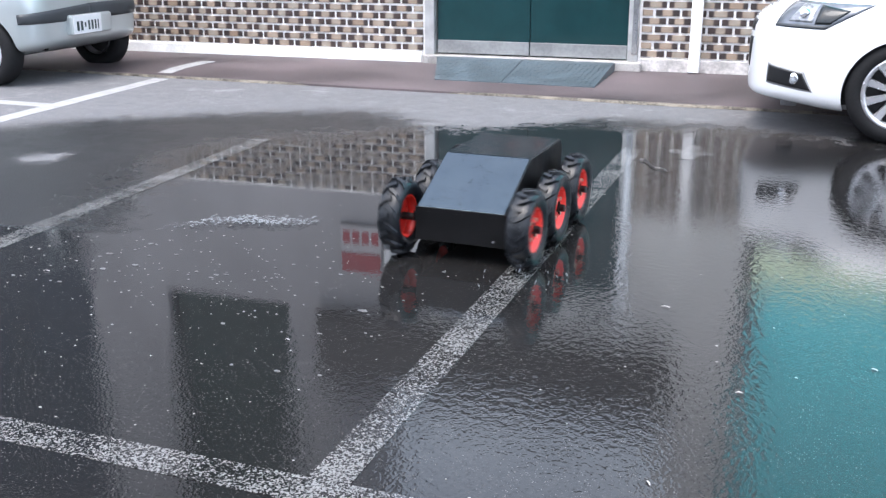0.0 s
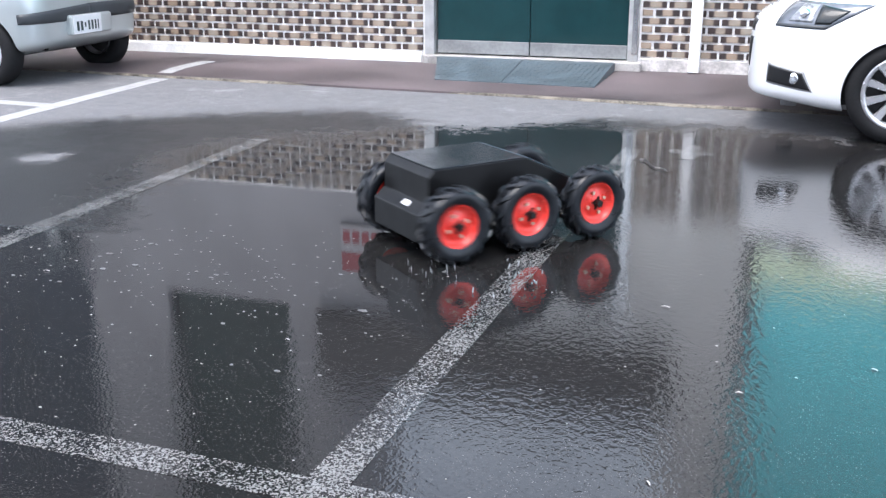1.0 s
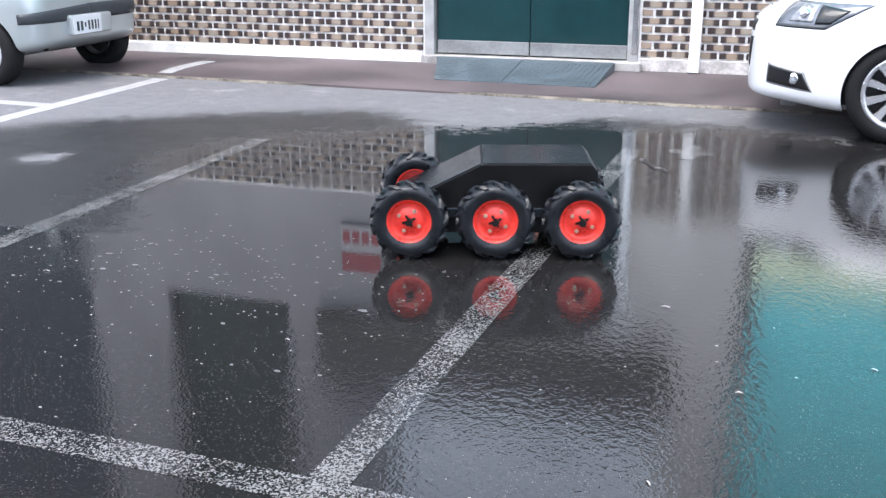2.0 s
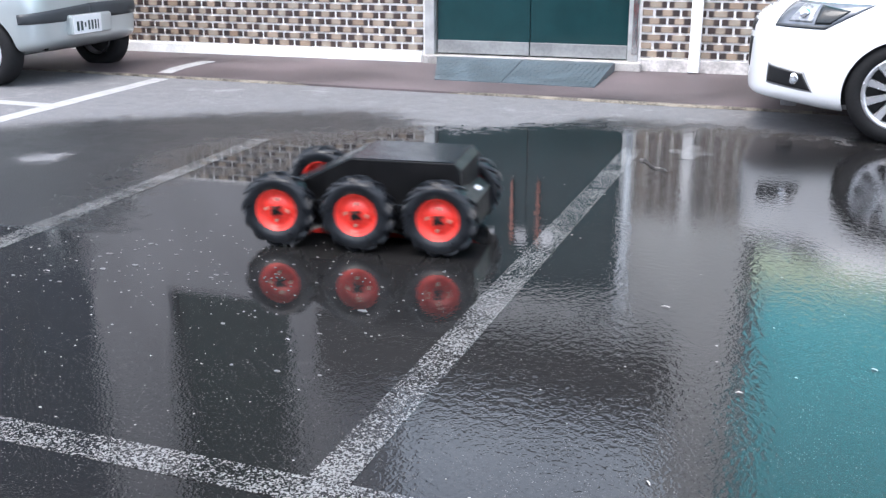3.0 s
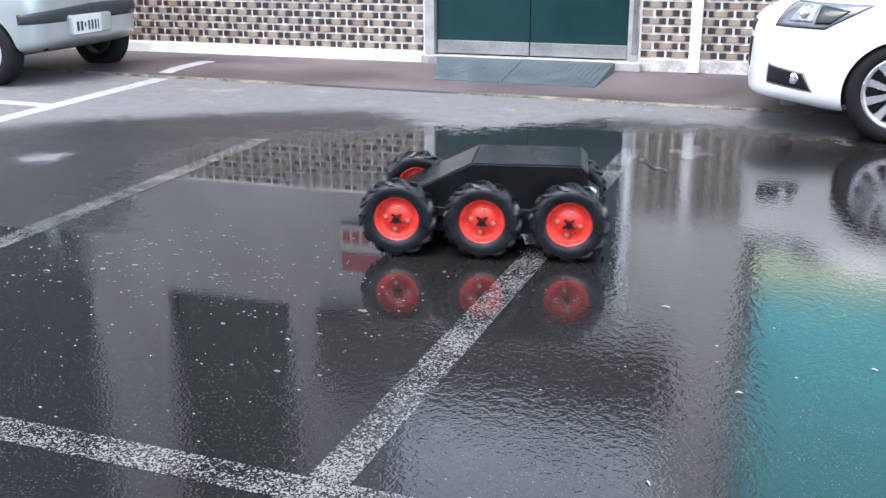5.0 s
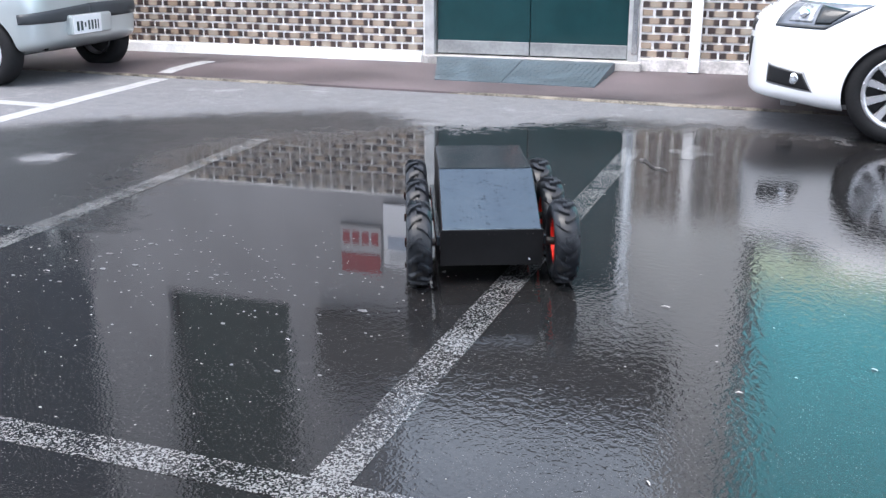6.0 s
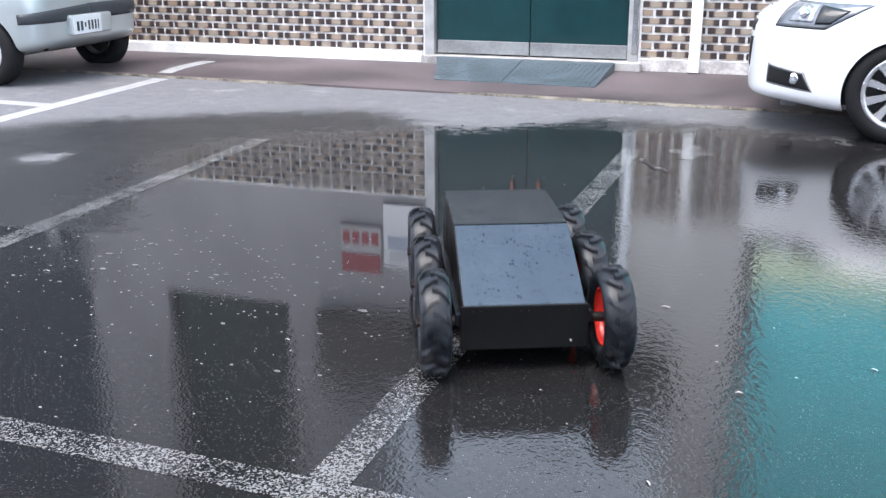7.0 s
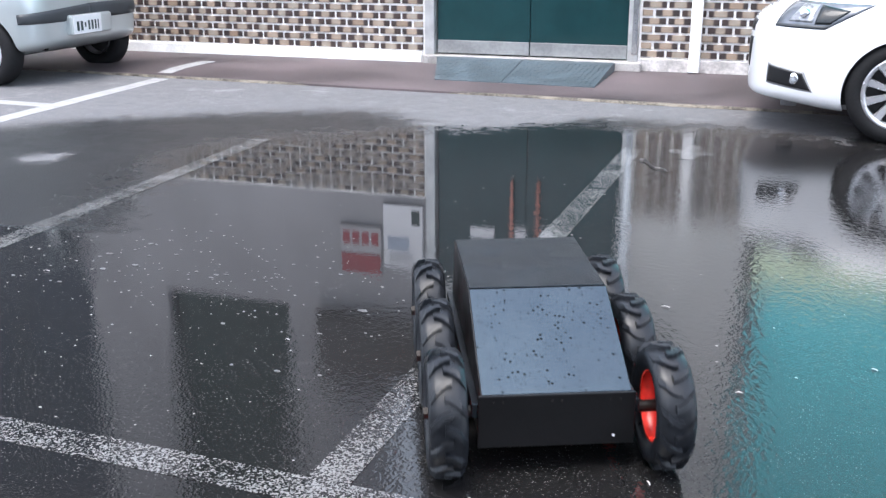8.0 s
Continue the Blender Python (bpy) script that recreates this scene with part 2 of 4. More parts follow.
ALLOY = surface("silver_alloy", (0.68, 0.68, 0.7), 0.3, 0.7, vary=0.08, relief=0.0)
CAR_TYRE = surface("car_tyre_rubber", (0.013, 0.013, 0.014), 0.75, vary=0.25, grain=90, relief=0.2, Specular_IOR_Level=0.22)
PLATE_WHITE = surface("number_plate_white", (0.72, 0.73, 0.74), 0.4, vary=0.05)
PLATE_INK = surface("number_plate_ink", (0.03, 0.05, 0.05), 0.5, vary=0.1)
LENS = surface("clear_lamp_lens", (0.15, 0.163, 0.185), 0.06, 0.3, vary=0.3, grain=14, blotch=5, relief=0.0)
FOAM = surface("pale_foam", (0.12, 0.12, 0.12), 0.6, vary=0.5, grain=150, blotch=30)
SOIL = surface("debris_bits", (0.26, 0.255, 0.24), 0.8, vary=0.4)


def black_sheet_metal(name, beaded):
    """Satin black powder coat. Water beads are coloured dark, as their reflections look; the blue tint stands for
    reflected sky.
    """
    m = Nodes(name)
    spots = m.node("ShaderNodeTexVoronoi", Vector=m.where(), Scale=60.0)
    keep = m.step(m.noise(24, 2), 0.49, 0.54)
    bead = m.math("MULTIPLY", m.step(spots.outputs["Distance"], 0.26, 0.18), keep) if beaded else m.math("MULTIPLY", keep, 0.0)
    if beaded:
        small = m.node("ShaderNodeTexVoronoi", Vector=m.where(), Scale=130.0)
        bead = m.math("MAXIMUM", bead, m.math("MULTIPLY", m.math("MULTIPLY", m.step(small.outputs["Distance"], 0.30, 0.20), m.step(m.noise(40, 2), 0.48, 0.56)), 0.6))
    fine = m.noise(300, 3)
    smear = m.noise(6, 4)
    c = m.mix(bead, m.mix(smear, (0.006, 0.006, 0.007), (0.013, 0.0135, 0.015)), (0.002, 0.002, 0.002))
    r = m.math("SUBTRACT", m.step(smear, 0.3, 0.7, 0.16, 0.26), m.math("MULTIPLY", bead, 0.2))
    return m.done(c, r, 0.0, m.bump(m.math("ADD", fine, m.math("MULTIPLY", bead, 2.0)), 0.10, 0.001), IOR=2.0 if beaded else 1.55, Specular_Tint=(0.64, 0.86, 1.0, 1.0), Specular_IOR_Level=m.math("SUBTRACT", 0.5, m.math("MULTIPLY", bead, 0.47)))


BLACK_METAL = black_sheet_metal("black_powder_coat", False)
BEADED_METAL = black_sheet_metal("black_powder_coat_with_water_beads", True)
# shaded copy of the black coat: darker and duller, for hull and nose
BLACK_SHADED = surface("satin_black_shaded", (0.0055, 0.0055, 0.006), 0.38, vary=0.3, grain=180, blotch=7, relief=0.08, Specular_IOR_Level=0.3)
ROBOT_TYRE = surface("wet_tractor_tyre_rubber", (0.010, 0.0115, 0.0145), 0.34, vary=0.4, grain=60, blotch=18, relief=0.3, Specular_IOR_Level=0.38)
RIM_RED = surface("red_rim_paint", (0.78, 0.045, 0.03), 0.32, vary=0.12, grain=50, blotch=12, relief=0.05, Coat_Weight=0.3)
BOLT_STEEL = surface("zinc_bolt", (0.75, 0.6, 0.45), 0.35, 0.8, vary=0.1)
HUB_BLACK = surface("black_hub_steel", (0.02, 0.018, 0.017), 0.45, 0.5, vary=0.2)
WATER_DROPS = surface("water_drops", (0.55, 0.58, 0.60), 0.08, vary=0.05, relief=0.0, Transmission_Weight=0.6, IOR=1.33)
LABEL_WHITE = surface("white_label", (0.85, 0.86, 0.9), 0.35, vary=0.03)


# ---- building helpers ----
def mesh_of(bm, material, smooth=False):
    me = bpy.data.meshes.new("mesh")
    bmesh.ops.recalc_face_normals(bm, faces=bm.faces)
    bm.to_mesh(me)
    bm.free()
    for mat in material if isinstance(material, (list, tuple)) else (material,):
        me.materials.append(mat)
    if smooth:
        for poly in me.polygons:
            poly.use_smooth = True
    return me


def part(name, bm, material, parent=None, label="", at=None, smooth=False):
    ob = new(name, bm if isinstance(bm, bpy.types.Mesh) else mesh_of(bm, material, smooth))
    if parent is not None:
        ob.parent = parent
    if at is not None:
        ob.matrix_basis = at
    if label:
        tagged(ob, label)
    return ob


def empty(name, at):
    ob = new(name)
    ob.empty_display_size = 0.1
    ob.matrix_basis = at
    return ob


def box(x0, x1, y0, y1, z0, z1, bevel=0.0, bm=None):
    own = bm or bmesh.new()
    made = bmesh.ops.create_cube(own, size=1.0, matrix=Matrix.LocRotScale(((x0 + x1) / 2, (y0 + y1) / 2, (z0 + z1) / 2), None, (x1 - x0, y1 - y0, z1 - z0)))
    if bevel:
        edges = list({e for v in made["verts"] for e in v.link_edges})
        bmesh.ops.bevel(own, geom=edges, offset=bevel, segments=2, profile=0.5, affect="EDGES")
    return own


def cyl(r, depth, at, segments=24, r2=None, bevel=0.0, bm=None):
    own = bm or bmesh.new()
    made = bmesh.ops.create_cone(own, cap_ends=True, segments=segments, radius1=r, radius2=r if r2 is None else r2, depth=depth, matrix=at)
    if bevel:
        edges = list({e for v in made["verts"] for e in v.link_edges if len(e.link_faces) == 2 and any(len(f.verts) > 4 for f in e.link_faces)})
        bmesh.ops.bevel(own, geom=edges, offset=bevel, segments=2, profile=0.5, affect="EDGES")
    return own


def lathe(profile, segments=48, bm=None):
    """Turn (radius, y) points about the y axis."""
    own = bm or bmesh.new()
    rings = []
    for r, y in profile:
        if r < 1e-6:
            rings.append([own.verts.new((0, y, 0))])
        else:
            rings.append([own.verts.new((r * math.cos(a), y, r * math.sin(a))) for a in (2 * math.pi * k / segments for k in range(segments))])
    for a, b in zip(rings, rings[1:]):
        for k in range(segments):
            j = (k + 1) % segments
            if len(a) == 1 and len(b) > 1:
                own.faces.new((a[0], b[k], b[j]))
            elif len(b) == 1 and len(a) > 1:
                own.faces.new((a[k], a[j], b[0]))
            elif len(a) > 1:
                own.faces.new((a[k], a[j], b[j], b[k]))
    return own


def prism(outline, y0, y1, bevel=0.0):
    """An (x, z) outline drawn out along y."""
    bm = bmesh.new()
    a = [bm.verts.new((x, y0, z)) for x, z in outline]
    b = [bm.verts.new((x, y1, z)) for x, z in outline]
    bm.faces.new(a), bm.faces.new(list(reversed(b)))
    for k in range(len(a)):
        j = (k + 1) % len(a)
        bm.faces.new((a[k], b[k], b[j], a[j]))
    if bevel:
        bmesh.ops.bevel(bm, geom=list(bm.edges), offset=bevel, segments=2, profile=0.5, affect="EDGES")
    return bm


# ---- the yard ----
def ground():
    bm = bmesh.new()
    bmesh.ops.create_grid(bm, x_segments=40, y_segments=40, size=300)
    tagged(part("ground", bm, ASPHALT), "dark wet asphalt yard with a wide shallow puddle", "ground", kind="structure")


def strip(name, x0, x1, y0, y1, label, lean=0.0, z=0.0016):
    """A painted line; lean shifts its far end along x."""
    bm = box(x0, x1, y0, y1, -0.02, z)
    for v in bm.verts:
        if v.co.y > (y0 + y1) / 2:
            v.co.x += lean
    return tagged(part(name, bm, ROAD_PAINT), label, "road marking", "parking bay lines", "structure")


ground()
strip("bay_line", -1.142, -1.022, 2.065, 6.35, "worn white parking bay line running under the puddle")
strip("bay_line", -3.415, -3.295, 2.065, 5.85, "worn white parking bay line, wet along its length", -0.10)
strip("bay_line", -5.675, -5.515, 5.0, 7.98, "worn white parking bay line on dry asphalt", -0.155)
strip("bay_line", -9.0, -5.75, 6.37, 6.52, "short white cross line beside a bay line")
strip("bay_line", -9.0, 2.5, 1.945, 2.062, "worn white line across the ends of the bays")

def pavement():
    bm = bmesh.new()
    rows = [(8.06, -0.05), (8.06, 0.018), (8.10, 0.024), (9.80, 0.055), (9.80, -0.05)]
    prev = None
    for i in range(61):
        x = -16 + i * 0.5
        ring = [bm.verts.new((x, y + (0.02 * math.sin(i * 0.7) if y < 9 else 0), z)) for y, z in rows]
        if prev:
            for k in range(len(rows) - 1):
                bm.faces.new((prev[k], prev[k + 1], ring[k + 1], ring[k]))
        prev = ring
    tagged(part("pavement", bm, RED_PAVING), "red-brown paving strip along the foot of the building", "pavement", kind="structure")
    bm = bmesh.new()
    rng, prev = random.Random(4), None
    for i in range(151):
        x = -16 + i * 0.2
        mid, half = 8.045 + 0.012 * math.sin(x * 1.4) + 0.008 * rng.random(), 0.005 + 0.010 * rng.random()
        ring = [bm.verts.new((x, mid - half, 0.001)), bm.verts.new((x, mid - half * 0.6, 0.009)), bm.verts.new((x, mid + half, 0.0215)), bm.verts.new((x, mid + half, -0.01))]
        if prev:
            for k in range(3):
                bm.faces.new((prev[k], prev[k + 1], ring[k + 1], ring[k]))
        prev = ring
    tagged(part("kerb_joint", bm, KERB_SAND), "sandy yellow joint where asphalt meets paving", "kerb", kind="structure")


pavement()


def paving_mark():
    """The end of the far bay line, bending as it climbs the paving."""
    bm, prev = bmesh.new(), None
    for i in range(9):
        u = i / 8
        x, y = -5.83 - 0.22 * u + 0.20 * u * u, 8.14 + 0.80 * u
        z = 0.024 + (y - 8.10) / 1.70 * 0.031
        ring = [bm.verts.new((x - 0.075, y, z)), bm.verts.new((x - 0.07, y, z + 0.004)), bm.verts.new((x + 0.07, y, z + 0.004)), bm.verts.new((x + 0.075, y, z))]
        if prev:
            for k in range(3):
                bm.faces.new((prev[k], prev[k + 1], ring[k + 1], ring[k]))
        prev = ring
    tagged(part("paving_line", bm, ROAD_PAINT), "short bent white line painted across the paving", "road marking", "parking bay lines", "structure")


paving_mark()


def blotch():
    """A worn dab of white paint on the asphalt past the end of the middle line."""
    rng, bm = random.Random(8), bmesh.new()
    pts = []
    for i in range(28):
        a = 2 * math.pi * i / 28
        r = 0.055 + 0.10 * abs(math.cos(a)) ** 6 + 0.10 * abs(math.sin(a)) ** 6
        pts.append((-0.72 + r * math.cos(a) * rng.uniform(0.85, 1.1), 6.38 + 1.5 * r * math.sin(a) * rng.uniform(0.85, 1.1)))
    top, low = [bm.verts.new((x, y, 0.0016)) for x, y in pts], [bm.verts.new((x, y, -0.01)) for x, y in pts]
    bm.faces.new(top)
    for i in range(28):
        bm.faces.new((low[i], low[(i + 1) % 28], top[(i + 1) % 28], top[i]))
    tagged(part("paint_patch", bm, ROAD_PAINT), "small star-shaped dab of white paint on the asphalt", "paint mark", kind="structure")


blotch()


def twig():
    bm, prev = bmesh.new(), None
    rng = random.Random(2)
    for i in range(9):
        u = i / 8
        c = Vector((-0.98 + 0.20 * u, 6.04 - 0.27 * u + 0.03 * math.sin(u * 9), 0.008))
        r = 0.006 - 0.003 * u
        ring = [bm.verts.new(c + Vector((r * math.cos(a), r * math.sin(a), r * math.sin(a) + rng.uniform(0, 0.002)))) for a in (0, 1.57, 3.14, 4.71)]
        if prev:
            for k in range(4):
                bm.faces.new((prev[k], prev[(k + 1) % 4], ring[(k + 1) % 4], ring[k]))
        else:
            bm.faces.new(ring)
        prev = ring
    bm.faces.new(prev)
    tagged(part("twig", bm, DARK_PANEL), "thin dark twig lying on the wet asphalt", "twig")


twig()

# plain wall added out of view behind the camera, closing off the low sky
tagged(part("unseen_wall", box(-40, 40, -9.3, -9.0, 0.0, 5.0, 0.02), GREY_RENDER), "plain grey wall added behind the camera, out of view", "wall", kind="structure")

# ---- the building: local x along the wall, y into it ----
FAC = pose(0, 9.70, 0, 0, 0, 2.07)


def wall(name, x0, x1, z0, z1, mat, label, y0=0.0, y1=0.3, category="wall", bevel=0.0):
    return tagged(part(name, box(x0, x1, y0, y1, z0, z1, bevel), mat, at=FAC), label, category, kind="structure")


WALL_L = wall("wall_left", -16, -3.74, 0.0, 1.36, MORTAR, "brick-tiled wall with wide white mortar joints")
WALL_R = wall("wall_right", -1.64, 9, 0.0, 1.38, MORTAR, "brick-tiled wall with wide white mortar joints")
wall("plinth", -16, -3.77, 0.0, 0.15, WHITE_PAINT, "white painted plinth under the brick tiles", -0.045, -0.001, "plinth", 0.008)
wall("plinth", -1.61, 9, 0.0, 0.165, WORN_WHITE, "scuffed white plinth under the brick tiles", -0.045, -0.001, "plinth", 0.008)
# rendered wall over the tiles, around the windows
wall("wall_upper", -16, -10.6, 1.364, 6.4, GREY_RENDER, "plain grey rendered wall", 0.0)
wall("wall_upper", -8.05, -6.98, 1.364, 6.4, GREY_RENDER, "plain grey rendered pier between windows")
wall("wall_upper", -10.6, -8.051, 1.364, 2.2, GREY_RENDER, "plain grey rendered wall below a window")
wall("wall_upper", -6.979, -5.41, 1.364, 2.72, GREY_RENDER, "plain grey rendered wall below a window")
wall("wall_upper", -5.409, -4.75, 1.364, 6.4, GREY_RENDER, "plain grey rendered wall beside the entrance")
wall("wall_upper", -4.749, -3.741, 1.364, 3.5, GREY_RENDER, "plain grey rendered wall beside the entrance")
wall("wall_upper", -1.639, -1.201, 1.384, 3.5, LIGHT_RENDER, "plain pale rendered wall beside the entrance")
wall("wall_upper", -1.20, -0.52, 1.384, 6.4, LIGHT_RENDER, "plain pale rendered pier beside the entrance")
# dark strip put in for the dark gap line beside the pier
wall("gap_strip", -0.519, -0.44, 1.384, 6.4, TRIM_GREY, "dark upright strip standing for the gap between the pier and the screen", -0.02, 0.3, "post", 0.004)
wall("wall_upper", -0.439, 9, 1.384, 1.60, GREY_RENDER, "plain grey rendered band")
wall("lintel", -3.739, -1.641, 2.40, 2.72, LIGHT_RENDER, "pale lintel over the entrance doors")
wall("wall_top", -1.20, -0.44, 6.401, 7.0, GREY_RENDER, "grey parapet along the roof edge")
wall("wall_top", -16, -4.75, 6.401, 7.0, GREY_RENDER, "grey parapet along the roof edge")
# two wings with a low porch between them; past the narrow wing only a screen wall stands
wall("roof", -16, -4.75, 6.8, 6.98, GREY_RENDER, "flat concrete roof slab", 0.301, 1.6, "roof")
wall("roof", -1.20, -0.44, 6.8, 6.98, GREY_RENDER, "flat concrete roof slab", 0.301, 1.6, "roof")
wall("roof", -4.749, -1.201, 3.502, 3.60, GREY_RENDER, "flat roof of the low porch", 0.0, 1.6, "roof")
wall("wall_back", -16, -4.75, 0.0, 6.799, GREY_RENDER, "plain back wall of the building", 1.4, 1.6)
wall("wall_back", -4.749, -1.201, 0.0, 3.499, GREY_RENDER, "plain back wall of the porch", 1.4, 1.6)
wall("wall_back", -1.20, -0.44, 0.0, 6.799, GREY_RENDER, "plain back wall of the building", 1.4, 1.6)
for x0, x1, z1 in ((-16, -15.8, 6.799), (-4.95, -4.75, 6.799), (-1.20, -1.0, 6.799), (-0.64, -0.44, 6.799)):
    wall("wall_side", x0, x1, 0.0, z1, GREY_RENDER, "plain side wall of a wing", 0.301, 1.399)


def window(name, x0, x1, z0, z1, glass, label, bars=(1, 1), frame_mat=DULL_STEEL, inset=0.08):
    win = part(name, box(x0, x1, inset + 0.05, inset + 0.07, z0, z1), glass, at=FAC)
    tagged(win, label, "window", kind="structure")
    w = 0.05
    for a, b, c, d in ((x0, x1, z0, z0 + w), (x0, x1, z1 - w, z1), (x0, x0 + w, z0 + w + 0.001, z1 - w - 0.001), (x1 - w, x1, z0 + w + 0.001, z1 - w - 0.001)):
        part("window_frame", box(a, b, inset, inset + 0.049, c, d, 0.004), frame_mat, win)
    for k in range(1, bars[0]):
        x = x0 + (x1 - x0) * k / bars[0]
        part("mullion", box(x - 0.02, x + 0.02, inset + 0.005, inset + 0.049, z0 + w + 0.002, z1 - w - 0.002, 0.003), frame_mat, win)
    for k in range(1, bars[1]):
        z = z0 + (z1 - z0) * k / bars[1]
        part("transom", box(x0 + w + 0.002, x1 - w - 0.002, inset + 0.008, inset + 0.046, z - 0.018, z + 0.018, 0.003), frame_mat, win)
    return win


window("window_1", -6.978, -5.411, 2.722, 6.399, GREEN_FILM, "tall window with dark green film", (1, 2), TRIM_GREY)
window("window_2", -10.598, -8.052, 2.202, 6.399, DARK_GLASS, "tall dark window with thin metal frame", (2, 2), TRIM_GREY)
window("window_4", -0.438, 8.99, 1.98, 6.399, TEAL_PANEL, "tall screen of translucent teal sheet beside the entrance", (3, 1))
wall("wall_upper", -3.739, -1.641, 2.721, 3.5, GREY_RENDER, "grey wall over the entrance lintel", 0.0, 0.2)


def fascia():
    """A dark sheet-clad band over the entrance, wider than the doors."""
    body = part("fascia", box(-5.02, -1.16, -0.10, -0.002, 2.75, 3.60, 0.012), DARK_PANEL, at=FAC)
    tagged(body, "dark brown sheet-clad fascia over the entrance", "fascia", kind="structure")
    part("flashing", box(-5.04, -1.14, -0.125, -0.003, 3.602, 3.645, 0.006), TRIM_GREY, body, "dark metal flashing")
    for k in range(1, 6):
        x = -5.02 + 3.86 * k / 6
        part("seam", box(x - 0.008, x + 0.008, -0.106, -0.101, 2.77, 3.58, 0.001), TRIM_GREY, body)


fascia()
# added mirror strip: throws the jamb's white glint into the puddle
tagged(part("glint_strip", box(-1.70, -1.645, -0.052, -0.032, 0.20, 2.62, 0.004), BRIGHT_STEEL, at=FAC), "polished strip added to give the bright glint along the door frame", "trim", kind="structure")
# added strip: the lime glare is given as a clear sheet
tagged(part("lime_glare_strip", box(-0.438, 8.99, 0.10, 0.106, 1.601, 1.979), LIME_GLARE, at=FAC), "pale lime clear strip standing in for the glare under the teal screen", "panel", kind="structure")


def entrance():
    door = empty("door_1", FAC)
    tagged(door, "double door of dark green glass in a steel frame", "door", kind="structure")
    for a, b, c, d in ((-3.738, -3.64, 0.13, 2.395), (-1.74, -1.642, 0.13, 2.395)):
        part("door_frame", box(a, b, -0.03, 0.14, c, d, 0.006), STEEL, door, "brushed steel door frame")
    part("door_frame", box(-3.639, -1.741, -0.02, 0.14, 2.30, 2.395, 0.006), STEEL, door, "brushed steel door frame")
    for x0, x1 in ((-3.628, -2.694), (-2.686, -1.752)):
        leaf = part("door_leaf", box(x0, x1, 0.05, 0.085, 0.136, 2.29, 0.004), GREEN_DOOR, door, "dark green glass door leaf")
        part("kick_plate", box(x0 + 0.002, x1 - 0.002, 0.035, 0.049, 0.142, 0.268, 0.003), DULL_STEEL, leaf, "scuffed steel kick plate")
        hx = -2.83 if x0 < -3 else -2.56
        part("door_handle", cyl(0.014, 0.62, pose(hx, 0.0, 1.42), 12, bevel=0.003), HANDLE_RED, leaf, "red-brown upright pull handle", smooth=True)
        for z in (1.17, 1.67):
            part("handle_post", cyl(0.009, 0.05, pose(hx, 0.025, z, 90), 10), STEEL, leaf)
        part("sticker", box(hx + 0.03, hx + 0.15, 0.045, 0.0485, 1.62, 1.78), SIGN_WHITE, leaf, "small white sticker")
    part("notice", box(-3.28, -3.02, 0.045, 0.0485, 1.64, 1.76), SIGN_WHITE, door, "small white notice on the glass")
    sill = part("door_sill", box(-3.74, -1.60, -0.10, 0.2, 0.0, 0.128, 0.012), SILL_CONCRETE, at=FAC)
    tagged(sill, "worn pale concrete step under the doors", "step", kind="structure")


entrance()


def downpipe():
    pipe = empty("downpipe", FAC)
    tagged(pipe, "white square pipe casing fixed to the brick wall", "downpipe", kind="structure")
    part("pipe", box(-1.17, -1.07, -0.13, -0.05, 0.06, 1.42, 0.008), WHITE_PAINT, pipe)
    for z in (0.72, 1.25):
        part("bracket", box(-1.19, -1.05, -0.135, -0.001, z, z + 0.04, 0.003), STEEL, pipe)


downpipe()


def ramp(x0, x1, in0, in1, label):
    """A wedge of chequer plate; its low edge is set in by in0 and in1 at the two sides."""
    bm = prism([(8.56, 0.040), (9.42, 0.122), (9.52, 0.124), (9.52, 0.05), (8.56, 0.030)], 0, x1 - x0)
    bmesh.ops.rotate(bm, verts=bm.verts, matrix=Matrix.Rotation(radians(-90), 3, "Z"))
    for v in bm.verts:
        v.co.x, v.co.y = v.co.x + x0, -v.co.y
        if v.co.y < 8.7:
            v.co.x += in0 if v.co.x < (x0 + x1) / 2 else in1
    thing = part("ramp", bm, RAMP_STEEL)
    tagged(thing, label, "ramp", "door ramps")
    lugs = bmesh.new()
    for i in range(int((x1 - x0) / 0.05)):
        for j in range(13):
            x, y = x0 + 0.03 + i * 0.05, 8.61 + j * 0.062
            z = 0.040 + (y - 8.56) / 0.86 * 0.082
            if x < x0 + 0.02 + in0 * (9.42 - y) / 0.86:
                continue
            box(-0.014, 0.014, -0.004, 0.004, -0.001, 0.002, bm=lugs)
            bmesh.ops.transform(lugs, matrix=pose(x, y, z, 5.4, 0, 45 if (i + j) % 2 else -45), verts=lugs.verts[-8:])
    tagged(part("tread_pattern", lugs, RAMP_STEEL, thing), kind="stuff")
    return thing


ramp(-3.56, -2.705, 0.30, 0.06, "worn blue-green steel wedge ramp before the door")
ramp(-2.695, -1.83, 0.06, 0.02, "worn blue-green steel wedge ramp, paler and scuffed")


def sign(name, x0, x1, z0, z1, mat, label):
    board = part(name, box(x0, x1, -0.03, -0.001, z0, z1, 0.004), mat, at=FAC)
    return tagged(board, label, "sign")


notice = sign("notice_board", -4.22, -3.78, 1.45, 2.14, SIGN_WHITE, "white notice board on the wall by the door")
part("picture", box(-4.17, -3.93, -0.034, -0.031, 1.80, 1.95), NOTICE_BLUE, notice, "pale blue-grey printed block")
part("picture", box(-3.90, -3.81, -0.034, -0.031, 1.50, 1.66), PLATE_INK, notice, "small dark printed block")
for k in range(5):
    part("text_bar", box(-4.15, -3.88, -0.034, -0.031, 1.98 + k * 0.028, 1.986 + k * 0.028), GREY_RENDER, notice)
red = sign("red_sign", -4.72, -4.25, 1.72, 2.25, SIGN_GREY, "pale grey wall sign with red lettering and band")
